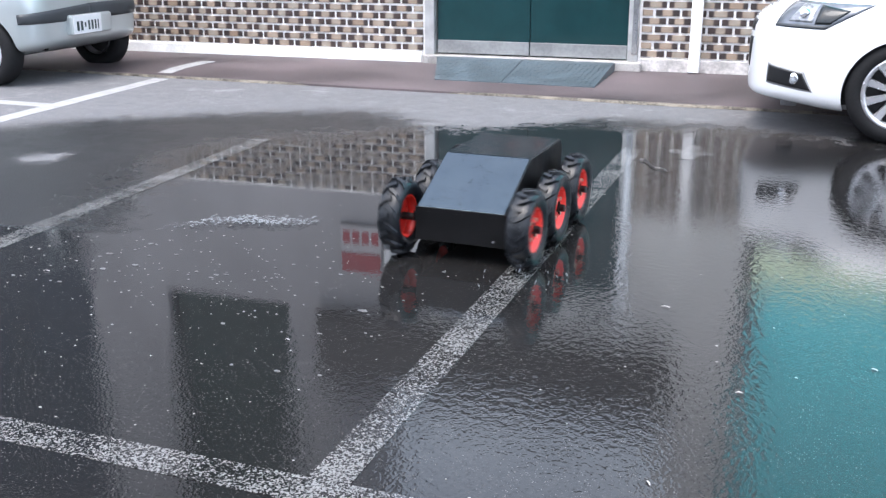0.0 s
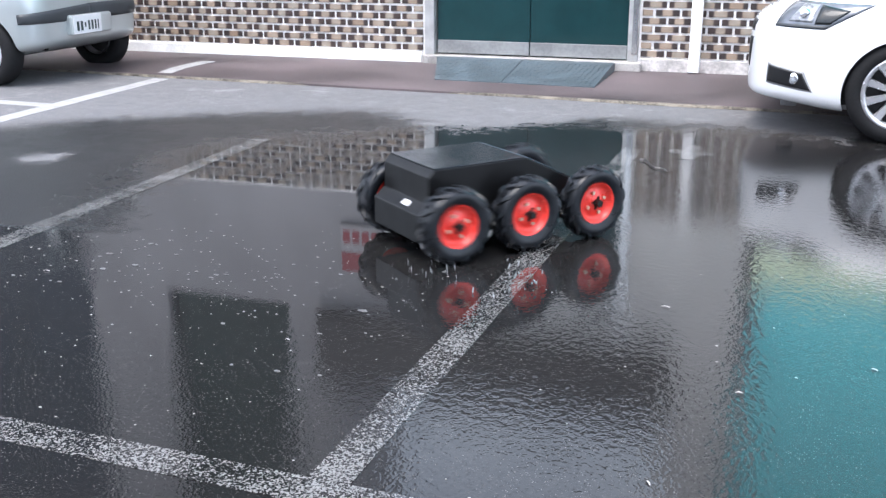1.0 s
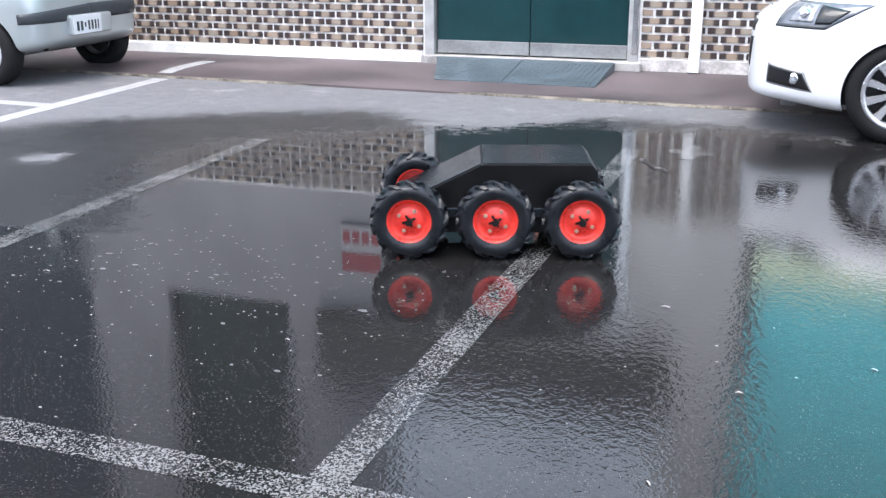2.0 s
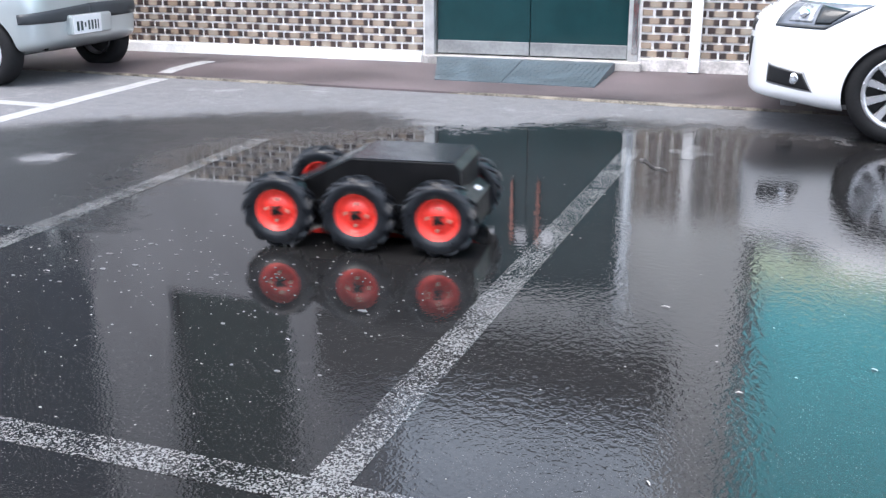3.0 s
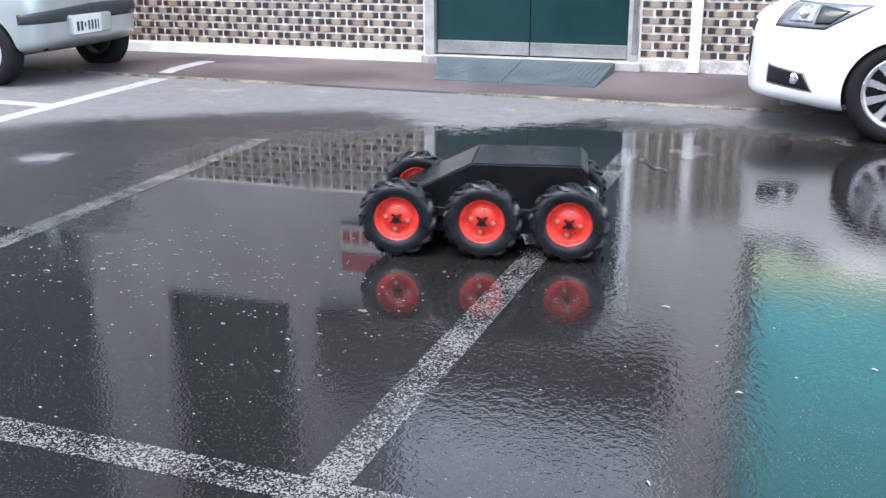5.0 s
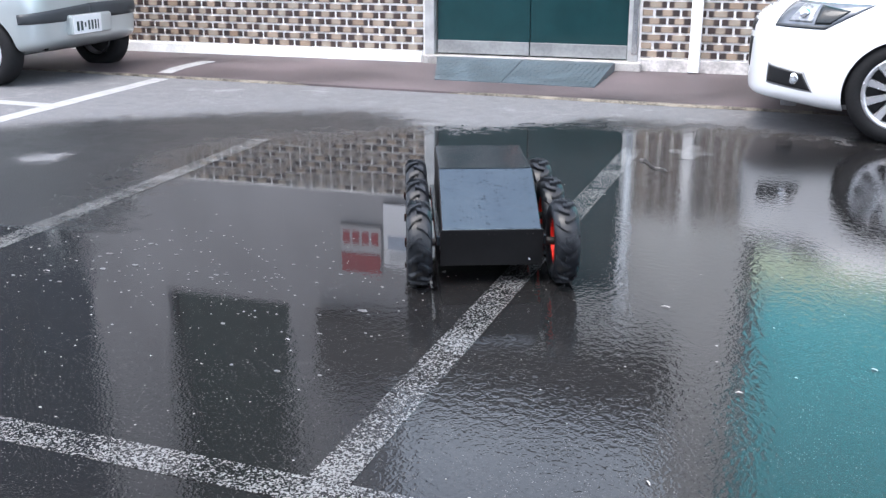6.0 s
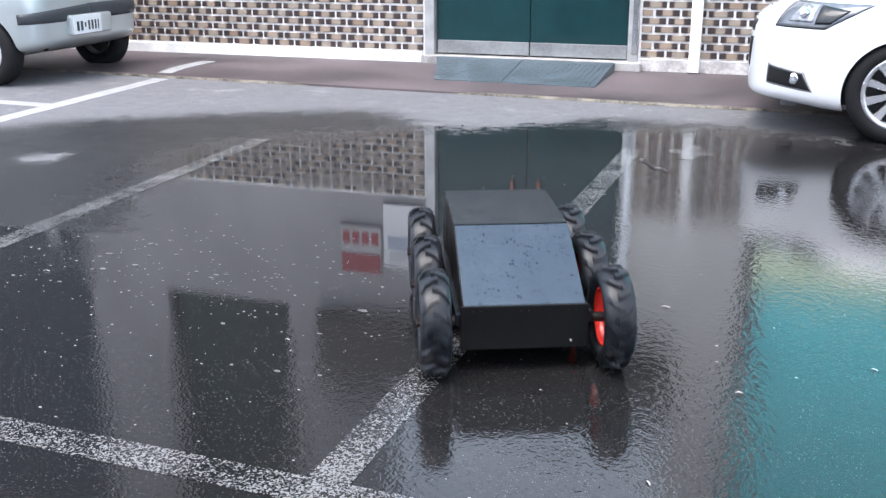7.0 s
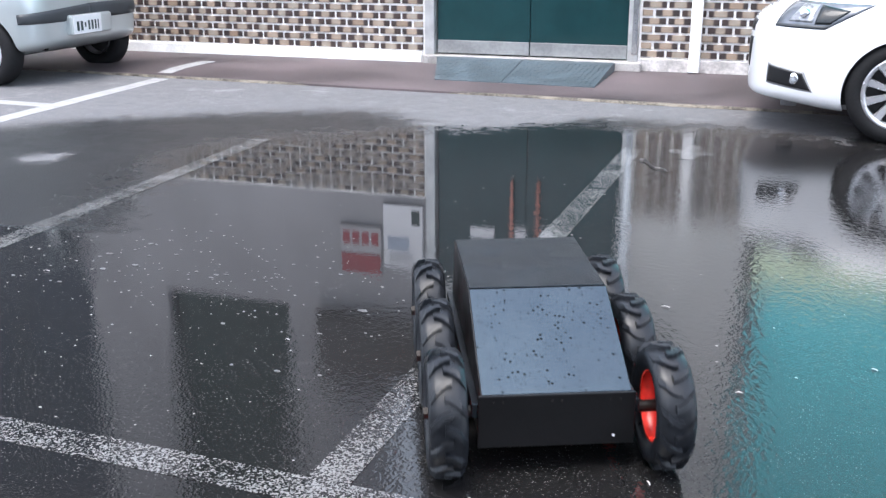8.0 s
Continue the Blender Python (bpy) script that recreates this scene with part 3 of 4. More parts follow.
part("band", box(-4.71, -4.26, -0.034, -0.031, 2.03, 2.24), SIGN_RED, red, "red band")
for k in range(4):
    part("text_bar", box(-4.69 + k * 0.11, -4.61 + k * 0.11, -0.034, -0.031, 1.78, 1.92), SIGN_RED, red, "dull red lettering bar")


# ---- the six-wheeled vehicle: x ahead, y to its left ----
TYRE_R, AXLE, TRACK = 0.168, 0.364, 0.283


def tyre_mesh():
    bm = lathe([(0.092, -0.034), (0.104, -0.043), (0.120, -0.049), (0.139, -0.048), (0.148, -0.040), (0.153, -0.026), (0.154, 0.0), (0.153, 0.026), (0.148, 0.040), (0.139, 0.048), (0.120, 0.049), (0.104, 0.043), (0.092, 0.034)], 56)
    for f in bm.faces:
        f.smooth = True
    return mesh_of(bm, ROBOT_TYRE)


LUGS = 13


def lug_mesh(side):
    """One slanting tread bar, at the angle 0."""
    bm, prev = bmesh.new(), None
    for s in range(5):
        u = s / 4
        y = side * (-0.010 + 0.055 * u)
        base, top = (0.151, TYRE_R - 0.001 * s) if u < 0.8 else (0.138, 0.150)
        a, w = 0.26 * u * u, 0.066 + 0.022 * u
        ring = [bm.verts.new((r * math.cos(t), y, r * math.sin(t))) for r, t in ((base, a - w), (top, a - w * 0.7), (top, a + w * 0.7), (base, a + w))]
        if prev:
            for i in range(3):
                bm.faces.new((prev[i], prev[i + 1], ring[i + 1], ring[i]))
        else:
            bm.faces.new(ring)
        prev = ring
    bm.faces.new(prev)
    return mesh_of(bm, ROBOT_TYRE)


def robot_wheel(parent, at, shared={}):
    """A spoked-less red disc rim with its tyre; y points out of the vehicle."""
    if not shared:
        shared["rim"] = mesh_of(lathe([(0.088, -0.034), (0.098, -0.036), (0.098, -0.032), (0.090, -0.026), (0.087, 0.0), (0.090, 0.028), (0.098, 0.033), (0.099, 0.036), (0.093, 0.036), (0.087, 0.030), (0.082, 0.016), (0.068, 0.010), (0.052, 0.014), (0.040, 0.026), (0.0, 0.026)], 48), RIM_RED, True)
        shared["back"] = mesh_of(lathe([(0.0, -0.004), (0.05, -0.004), (0.086, 0.006)], 40), RIM_RED, True)
        shared["tyre"] = tyre_mesh()
        shared["lugs"] = (lug_mesh(1), lug_mesh(-1))
        hub = cyl(0.017, 0.034, pose(0, 0.040, 0, 90), 6, bevel=0.002)
        for a in range(4):
            box(-0.004, 0.004, 0.026, 0.034, 0.0, 0.03, bm=hub)
            bmesh.ops.rotate(hub, verts=hub.verts[-8:], matrix=Matrix.Rotation(a * math.pi / 2 + 0.2, 3, "Y"))
        shared["hub"] = mesh_of(hub, HUB_BLACK)
        shared["bolt"] = mesh_of(cyl(0.0085, 0.012, pose(0, 0, 0, 90), 6, bevel=0.001), BOLT_STEEL)
    wheel = part("wheel", shared["rim"], None, parent, "red steel disc wheel with tractor tyre", at)
    part("tyre", shared["tyre"], None, wheel, "black lugged rubber tyre")
    for k in range(LUGS * 2):
        part("tread_bar", shared["lugs"][k % 2], None, wheel, at=pose(0, 0, 0, 0, -360 * k / (LUGS * 2), 0))
    part("disc", shared["back"], None, wheel)
    part("hub", shared["hub"], None, wheel, "black hub nut")
    for k in range(4):
        a = k * math.pi / 2 + math.pi / 4
        part("bolt", shared["bolt"], None, wheel, at=pose(0.048 * math.cos(a), 0.024, 0.048 * math.sin(a)))
    return wheel


def robot():
    rob = empty("robot_vehicle", pose(-1.36, 4.3, 0))
    tagged(rob, "black six-wheeled robot vehicle with red rims on wet asphalt", "robot")
    hw = 0.196
    side = [(0.394, 0.075), (0.394, 0.212), (0.056, 0.378), (-0.410, 0.378), (-0.437, 0.348), (-0.437, 0.232), (-0.493, 0.195), (-0.493, 0.075)]
    part("body", prism(side, -hw, hw, 0.004), BLACK_SHADED, rob, "black powder-coated sheet metal hull")
    tilt = math.degrees(math.atan2(0.166, 0.338))
    part("front_panel", box(-0.185, 0.185, -hw + 0.004, hw - 0.004, 0.001, 0.006, 0.001), BEADED_METAL, rob, "sloping black cover with water spots", pose(0.225, 0, 0.295, 0, tilt, 0))
    part("top_cover", box(-0.407, 0.051, -hw + 0.004, hw - 0.004, 0.379, 0.383, 0.001), BLACK_METAL, rob, "flat black top cover")
    part("nose_plate", box(0.395, 0.402, -hw - 0.006, hw + 0.006, 0.073, 0.218, 0.002), BLACK_SHADED, rob, "black nose plate")
    for y in (-0.15, 0.0, 0.15):
        for dy in (-0.012, 0.012):
            part("rivet", cyl(0.003, 0.003, pose(0.403, y + dy, 0.200, 0, 90, 0), 8), HUB_BLACK, rob)
    part("status_label", box(0.4025, 0.4035, 0.145, 0.151, 0.095, 0.101), LABEL_WHITE, rob, "tiny white mark")
    step = box(-0.014, 0.014, -0.026, 0.026, 0.0, 0.004, 0.001)
    part("tail_label", step, LABEL_WHITE, rob, "small white label on the tail step", pose(-0.4635, -0.05, 0.2155, 0, -33.5, 0))
    for side_y in (-1, 1):
        part("side_rail", box(-0.45, 0.385, side_y * hw if side_y > 0 else -hw - 0.022, hw + 0.022 if side_y > 0 else -hw, 0.150, 0.19, 0.003), BLACK_METAL, rob, "black side rail carrying the axles")
        for k in (-1, 0, 1):
            part("axle", cyl(0.016, 0.10, pose(k * AXLE, side_y * 0.235, TYRE_R, 90), 12), HUB_BLACK, rob, "black axle stub", smooth=False)
    for ob in rob.children:
        if not ob.name.startswith("axle"):
            ob.matrix_basis = pose(0, 0, 0.009) @ ob.matrix_basis
    wheels = []
    for side_y in (1, -1):
        for k in (1, 0, -1):
            at = pose(k * AXLE, side_y * TRACK, TYRE_R, 0, 0, 0 if side_y > 0 else 180)
            wheels.append((side_y, at, robot_wheel(rob, at)))
    return rob, wheels


ROBOT, WHEELS = robot()


# ---- parked cars: x ahead, y to the left ----
def car_shell(stations, arches, arch_r, material):
    """A rounded shell through stations (x, half width, sill height, top height), with round wheel openings."""
    bm = bmesh.new()
    prev = None
    for x, w, zb, zt in stations:
        h = zt - zb
        half = [(0.0, zb), (w * 0.62, zb), (w * 0.965, zb + 0.008), (w * 0.99, zb + h * 0.16), (w, zb + h * 0.42), (w * 0.99, zb + h * 0.68), (w * 0.95, zb + h * 0.85), (w * 0.82, zt - 0.015), (w * 0.45, zt + 0.02), (0.0, zt + 0.03)]
        ring = [bm.verts.new((x, y, z)) for y, z in half] + [bm.verts.new((x, -y, z)) for y, z in reversed(half[1:-1])]
        n = len(ring)
        if prev:
            for k in range(n):
                bm.faces.new((prev[k], prev[(k + 1) % n], ring[(k + 1) % n], ring[k]))
        else:
            bm.faces.new(ring)
        prev = ring
    bm.faces.new(list(reversed(prev)))
    shell = new("shell", mesh_of(bm, material))
    sub = shell.modifiers.new("round", "SUBSURF")
    sub.levels = sub.render_levels = 3
    cutters = []
    for x in arches:
        for side in (1, -1):
            cut = new("cut", mesh_of(cyl(arch_r, 0.5, pose(x, side * 0.86, 0.31, 90), 64), material))
            mod = shell.modifiers.new("arch", "BOOLEAN")
            mod.operation, mod.object, mod.solver = "DIFFERENCE", cut, "EXACT"
            cutters.append(cut)
    bpy.context.view_layer.update()
    me = bpy.data.meshes.new_from_object(shell.evaluated_get(bpy.context.evaluated_depsgraph_get()))
    for ob in (shell, *cutters):
        bpy.data.objects.remove(ob)
    for poly in me.polygons:
        poly.use_smooth = True
    me.set_sharp_from_angle(angle=radians(40))
    return me


def skin(me, outline, way, off, thick, nu=14, nv=8):
    """A thin curved piece lying on the shell: a four-sided patch (corner points in space), laid on along the direction way."""
    from_mesh = bmesh.new()
    from_mesh.from_mesh(me)
    tree = mathutils_bvh(from_mesh)
    a, b, c, d = (Vector(p) for p in outline)
    way = Vector(way).normalized()
    bm, grid = bmesh.new(), []
    for j in range(nv + 1):
        row = []
        for i in range(nu + 1):
            u, v = i / nu, j / nv
            p = (a * (1 - u) + b * u) * (1 - v) + (d * (1 - u) + c * u) * v
            hit, normal, _, _ = tree.ray_cast(p - way * 3.0, way)
            hit = hit if hit is not None else p
            rim = min(u, 1 - u, v, 1 - v) < 1e-6
            row.append((bm.verts.new(hit - way * (off + (0.0 if rim else thick))), bm.verts.new(hit + way * 0.03)))
        grid.append(row)
    for j in range(nv):
        for i in range(nu):
            bm.faces.new([grid[y][x][0] for y, x in ((j, i), (j, i + 1), (j + 1, i + 1), (j + 1, i))])
    from_mesh.free()
    for f in bm.faces:
        f.smooth = True
    loose = [v for v in bm.verts if not v.link_faces]
    bmesh.ops.delete(bm, geom=loose, context="VERTS")
    border = [e for e in bm.edges if e.is_boundary]
    down = bmesh.ops.extrude_edge_only(bm, edges=border)
    for v in down["geom"]:
        if isinstance(v, bmesh.types.BMVert):
            v.co += way * 0.04
    return bm


def mathutils_bvh(bm):
    from mathutils.bvhtree import BVHTree
    return BVHTree.FromBMesh(bm)


def greenhouse(car, stations, roof_mat):
    """Cabin: glass below, roof skin on top. Stations: (x, half width at belt, belt height, half width at roof, roof height)."""
    glass, roof = bmesh.new(), bmesh.new()
    prev = None
    for x, w0, z0, w1, z1 in stations:
        ring = [glass.verts.new((x, y, z)) for y, z in ((w0, z0), (w1, z1), (-w1, z1), (-w0, z0))]
        if prev:
            for k in range(3):
                glass.faces.new((prev[k], prev[k + 1], ring[k + 1], ring[k]))
        prev = ring
    part("windows", glass, CAR_GLASS, car, "dark tinted car windows", smooth=False)
    prev = None
    for x, w0, z0, w1, z1 in stations[1:-1]:
        ring = [roof.verts.new((x, y, z)) for y, z in ((w1 + 0.02, z1 - 0.05), (w1 - 0.02, z1 + 0.015), (0, z1 + 0.035), (-w1 + 0.02, z1 + 0.015), (-w1 - 0.02, z1 - 0.05))]
        if prev:
            for k in range(4):
                roof.faces.new((prev[k], prev[k + 1], ring[k + 1], ring[k]))
        prev = ring
    part("roof", roof, roof_mat, car, smooth=True)
    pillars = (stations[0], stations[1]), (stations[-1], stations[-2])
    for lo, hi in pillars:
        for side in (1, -1):
            p, q = Vector((lo[0], side * lo[1], lo[2])), Vector((hi[0], side * hi[3], hi[4]))
            m = Matrix.Translation((p + q) / 2) @ (q - p).to_track_quat("Z", "Y").to_matrix().to_4x4()
            part("pillar", cyl(0.035, (q - p).length, m, 10), roof_mat, car, smooth=True)


def car_wheel(car, x, y, r, rim_r, spokes, side, label):
    at = pose(x, y, r, 0, 0, 0 if side > 0 else 180)
    wheel = part("wheel", lathe([(rim_r, -0.09), (rim_r + 0.02, -0.10), (r - 0.06, -0.105), (r - 0.02, -0.095), (r, -0.07), (r, 0.06), (r - 0.02, 0.088), (r - 0.06, 0.098), (rim_r + 0.02, 0.094), (rim_r, 0.082)], 64), CAR_TYRE, car, label, at, True)
    part("rim", lathe([(rim_r - 0.01, -0.085), (rim_r + 0.008, 0.088), (rim_r - 0.006, 0.092), (rim_r - 0.022, 0.080), (rim_r - 0.026, -0.08)], 64), ALLOY, wheel, "silver alloy rim", smooth=True)
    part("brake_disc", cyl(rim_r - 0.03, 0.02, pose(0, 0.0, 0, 90), 40), BLACK_PLASTIC, wheel)
    part("hub_cap", cyl(0.055, 0.03, pose(0, 0.065, 0, 90), 24, bevel=0.006), ALLOY, wheel)
    for k in range(spokes):
        bm = bmesh.new()
        o, i, wo, wi = rim_r - 0.018, 0.035, 0.030, 0.018
        y0, y1 = 0.045, 0.075
        q = [bm.verts.new(p) for p in ((i, y0, -wi), (o, y0, -wo), (o, y0, wo), (i, y0, wi), (i, y1, -wi * 0.8), (o, y1 - 0.002, -wo * 0.75), (o, y1 - 0.002, wo * 0.75), (i, y1, wi * 0.8))]
        for f in ((0, 1, 2, 3), (7, 6, 5, 4), (0, 4, 5, 1), (1, 5, 6, 2), (2, 6, 7, 3), (3, 7, 4, 0)):
            bm.faces.new([q[n] for n in f])
        bmesh.ops.rotate(bm, verts=bm.verts, matrix=Matrix.Rotation(2 * math.pi * (k + 0.5) / spokes, 3, "Y"))
        part("spoke", bm, ALLOY, wheel)
    return wheel


def white_car():
    car = empty("car", pose(0.47, 7.92, 0, 0, 0, 180))
    tagged(car, "white sedan parked along the paving, front end seen", "car")
    st = [(0.985, 0.30, 0.28, 0.66), (0.96, 0.50, 0.25, 0.72), (0.90, 0.66, 0.23, 0.77), (0.78, 0.78, 0.215, 0.83), (0.58, 0.86, 0.195, 0.90), (0.30, 0.905, 0.15, 0.95), (0.0, 0.915, 0.19, 0.99), (-0.6, 0.915, 0.19, 1.04), (-1.4, 0.915, 0.19, 1.06), (-2.4, 0.915, 0.19, 1.06), (-3.0, 0.90, 0.2, 1.06), (-3.4, 0.86, 0.24, 1.05), (-3.62, 0.74, 0.3, 1.0), (-3.68, 0.5, 0.4, 0.9)]
    me = car_shell(st, (0.0, -2.72), 0.352, CAR_WHITE)
    part("body", me, None, car, "white painted body shell")
    greenhouse(car, [(-0.18, 0.78, 0.99, 0.72, 1.01), (-0.98, 0.80, 1.03, 0.60, 1.42), (-2.2, 0.80, 1.05, 0.60, 1.43), (-3.15, 0.76, 1.05, 0.66, 1.09)], CAR_WHITE)
    for side in (1, -1):
        lamp = part("headlight", skin(me, [(0.765, side * 0.6, 0.715), (0.49, side * 0.85, 0.708), (0.20, side * 0.85, 0.868), (0.725, side * 0.6, 0.875)], (-0.35, -side * 1.0, 0), 0.002, 0.004), LENS, car, "clear headlight lens with bright reflector", smooth=False)
        part("fog_rim", skin(me, [(0.812, side * 0.7, 0.343), (0.485, side * 0.8, 0.303), (0.558, side * 0.8, 0.437), (0.802, side * 0.7, 0.477)], (-0.8, -side * 1.0, 0), 0.001, 0.0), TRIM_SILVER, car, "grey rim round the fog lamp")
        fog = part("fog_surround", skin(me, [(0.80, side * 0.7, 0.355), (0.50, side * 0.8, 0.315), (0.57, side * 0.8, 0.425), (0.79, side * 0.7, 0.465)], (-0.8, -side * 1.0, 0), 0.002, 0.001), BLACK_PLASTIC, car, "black fog lamp surround")
        part("fog_lamp", cyl(0.040, 0.03, Matrix.Translation((0.652, side * 0.816, 0.387)) @ Vector((0.62, side * 0.78, 0.0)).to_track_quat("Z", "Y").to_matrix().to_4x4(), 24, bevel=0.008), CHROME, fog, "round chrome fog lamp", smooth=True)
        part("lamp_bowl", cyl(0.034, 0.03, Matrix.Translation((0.622, side * 0.789, 0.802)) @ Vector((0.5, side * 0.86, 0.1)).to_track_quat("Z", "Y").to_matrix().to_4x4(), 24, r2=0.028, bevel=0.004), CHROME, lamp, "chrome lamp bowl", smooth=True)
        part("lamp_bezel", skin(me, [(0.765, side * 0.6, 0.716), (0.49, side * 0.85, 0.709), (0.455, side * 0.85, 0.732), (0.757, side * 0.6, 0.738)], (-0.35, -side * 1.0, 0), 0.005, 0.004, 14, 3), TRIM_GREY, lamp, "dark lower lamp bezel")
        part("reflector", skin(me, [(0.700, side * 0.7, 0.752), (0.565, side * 0.8, 0.748), (0.555, side * 0.8, 0.858), (0.640, side * 0.7, 0.858)], (-0.35, -side * 1.0, 0), 0.007, 0.004, 8, 6), REFLECTOR, lamp, "bright stepped reflector")
        part("lamp_housing", skin(me, [(0.545, side * 0.8, 0.738), (0.445, side * 0.8, 0.742), (0.33, side * 0.8, 0.828), (0.535, side * 0.8, 0.858)], (-0.35, -side * 1.0, 0), 0.009, 0.003, 10, 6), CAR_GLASS, lamp, "dark inner lamp housing")
    part("upper_grille", skin(me, [(0.95, 0.50, 0.66), (0.95, -0.50, 0.66), (0.93, -0.46, 0.73), (0.93, 0.46, 0.73)], (-1, 0, 0), 0.002, 0.002, 20, 4), BLACK_PLASTIC, car, "black upper grille slot")
    part("grille", skin(me, [(0.95, 0.48, 0.42), (0.95, -0.48, 0.42), (0.95, -0.52, 0.62), (0.95, 0.52, 0.62)], (-1, 0, 0), 0.002, 0.002), BLACK_PLASTIC, car, "black front grille")
    for x in (0.0, -2.72):
        for side in (1, -1):
            car_wheel(car, x, side * 0.80, 0.328, 0.228, 10, side, "black tyre on a ten-spoke alloy rim")
    part("tow_bracket", box(0.63, 0.74, 0.16, 0.26, 0.115, 0.20, 0.008), TRIM_SILVER, car, "pale bracket under the bumper")
    part("underbody", box(-3.3, 0.42, -0.62, 0.62, 0.19, 0.45, 0.03), BLACK_PLASTIC, car)
    return car


white_car()


def silver_car():
    car = empty("car", pose(-6.90, 7.88, 0.0, 0, 0, 179))
    tagged(car, "silver hatchback parked with its rear bumper in view", "car")
    st = [(-0.51, 0.45, 0.40, 0.66), (-0.495, 0.60, 0.36, 0.80), (-0.45, 0.72, 0.325, 0.92), (-0.37, 0.79, 0.29, 0.98), (-0.2, 0.825, 0.25, 1.0), (0.2, 0.83, 0.22, 1.0), (1.0, 0.83, 0.2, 0.98), (1.9, 0.83, 0.2, 0.96), (2.5, 0.82, 0.2, 0.92), (2.9, 0.76, 0.22, 0.85), (3.1, 0.6, 0.28, 0.75), (3.15, 0.4, 0.34, 0.66)]
    me = car_shell(st, (0.0, 2.45), 0.335, CAR_SILVER)
    part("body", me, None, car, "silver painted body shell")
    greenhouse(car, [(-0.48, 0.70, 0.97, 0.64, 1.0), (-0.28, 0.74, 1.0, 0.58, 1.40), (1.0, 0.74, 0.99, 0.58, 1.45), (1.9, 0.72, 0.97, 0.66, 1.0)], CAR_SILVER)
    part("bumper_strip", skin(me, [(-0.41, 0.80, 0.540), (-0.54, 0.0, 0.54), (-0.54, 0.0, 0.68), (-0.40, 0.80, 0.625)], (0.75, -0.66, 0), 0.006, 0.012, 22, 4), TRIM_GREY, car, "dark grey rubbing strip on the rear bumper")
    part("bumper_strip", skin(me, [(-0.35, -0.84, 0.545), (-0.54, -0.001, 0.54), (-0.54, -0.001, 0.68), (-0.33, -0.84, 0.68)], (0.75, 0.66, 0), 0.006, 0.012, 22, 4), TRIM_GREY, car, "dark grey rubbing strip on the rear bumper")
    part("tailgate_gap", skin(me, [(-0.49, 0.42, 0.752), (-0.53, -0.25, 0.752), (-0.53, -0.25, 0.766), (-0.49, 0.42, 0.762)], (0.75, -0.66, 0), 0.002, 0.001, 16, 2), BLACK_PLASTIC, car, "dark gap under the tailgate")
    part("plate_holder", box(-0.566, -0.45, -0.235, 0.322, 0.415, 0.592, 0.02), CAR_SILVER, car, "silver moulding round the number plate")
    plate = part("number_plate", box(-0.574, -0.5665, -0.070, 0.306, 0.422, 0.588, 0.003), PLATE_WHITE, car, "white number plate with dark bars")
    for k, (y0, y1) in enumerate(((0.148, 0.108), (0.098, 0.058), (0.045, 0.015), (0.0, -0.035), (-0.045, -0.08), (-0.09, -0.12), (-0.13, -0.155))):
        part("bar", box(-0.577, -0.5745, min(y0, y1) + 0.127, max(y0, y1) + 0.115, 0.452 if k != 2 else 0.48, 0.535 if k != 2 else 0.52), PLATE_INK, plate)
    for x in (0.0, 2.45):
        for side in (1, -1):
            car_wheel(car, x, side * 0.73, 0.30, 0.19, 8, side, "black tyre on a dull silver rim")
    part("exhaust_pipe", cyl(0.024, 0.22, pose(-0.31, 0.50, 0.318, 0, 90, 0), 20, bevel=0.004), HUB_BLACK, car, "dark exhaust tail pipe")
    part("underbody", box(-0.15, 2.7, -0.55, 0.55, 0.24, 0.45, 0.03), BLACK_PLASTIC, car)
    return car


silver_car()


def debris():
    """Petals, foam flecks and grit floating on the puddle."""
    bm, rng = bmesh.new(), random.Random(11)
    for k in range(420):
        if rng.random() < 0.6:
            x, y = rng.gauss(-2.3, 0.7), rng.gauss(3.2, 0.6)
        else:
            x, y = rng.uniform(-4.0, 0.8), rng.uniform(1.6, 5.5)
        r = rng.choice((0.0012, 0.0015, 0.002, 0.002, 0.0025, 0.0035))
        n = rng.choice((4, 5, 6))
        a0 = rng.random() * 6
        top = [bm.verts.new((x + r * math.cos(a0 + 6.283 * i / n) * rng.uniform(0.8, 2.2), y + r * math.sin(a0 + 6.283 * i / n) * rng.uniform(0.6, 1.2), 0.0014)) for i in range(n)]
        low = [bm.verts.new((v.co.x, v.co.y, 0.0)) for v in top]
        bm.faces.new(top)
        for i in range(n):
            bm.faces.new((top[i], low[i], low[(i + 1) % n], top[(i + 1) % n]))
    tagged(part("debris", bm, SOIL), "pale flecks of grit and foam on the water", "debris", kind="stuff")


debris()


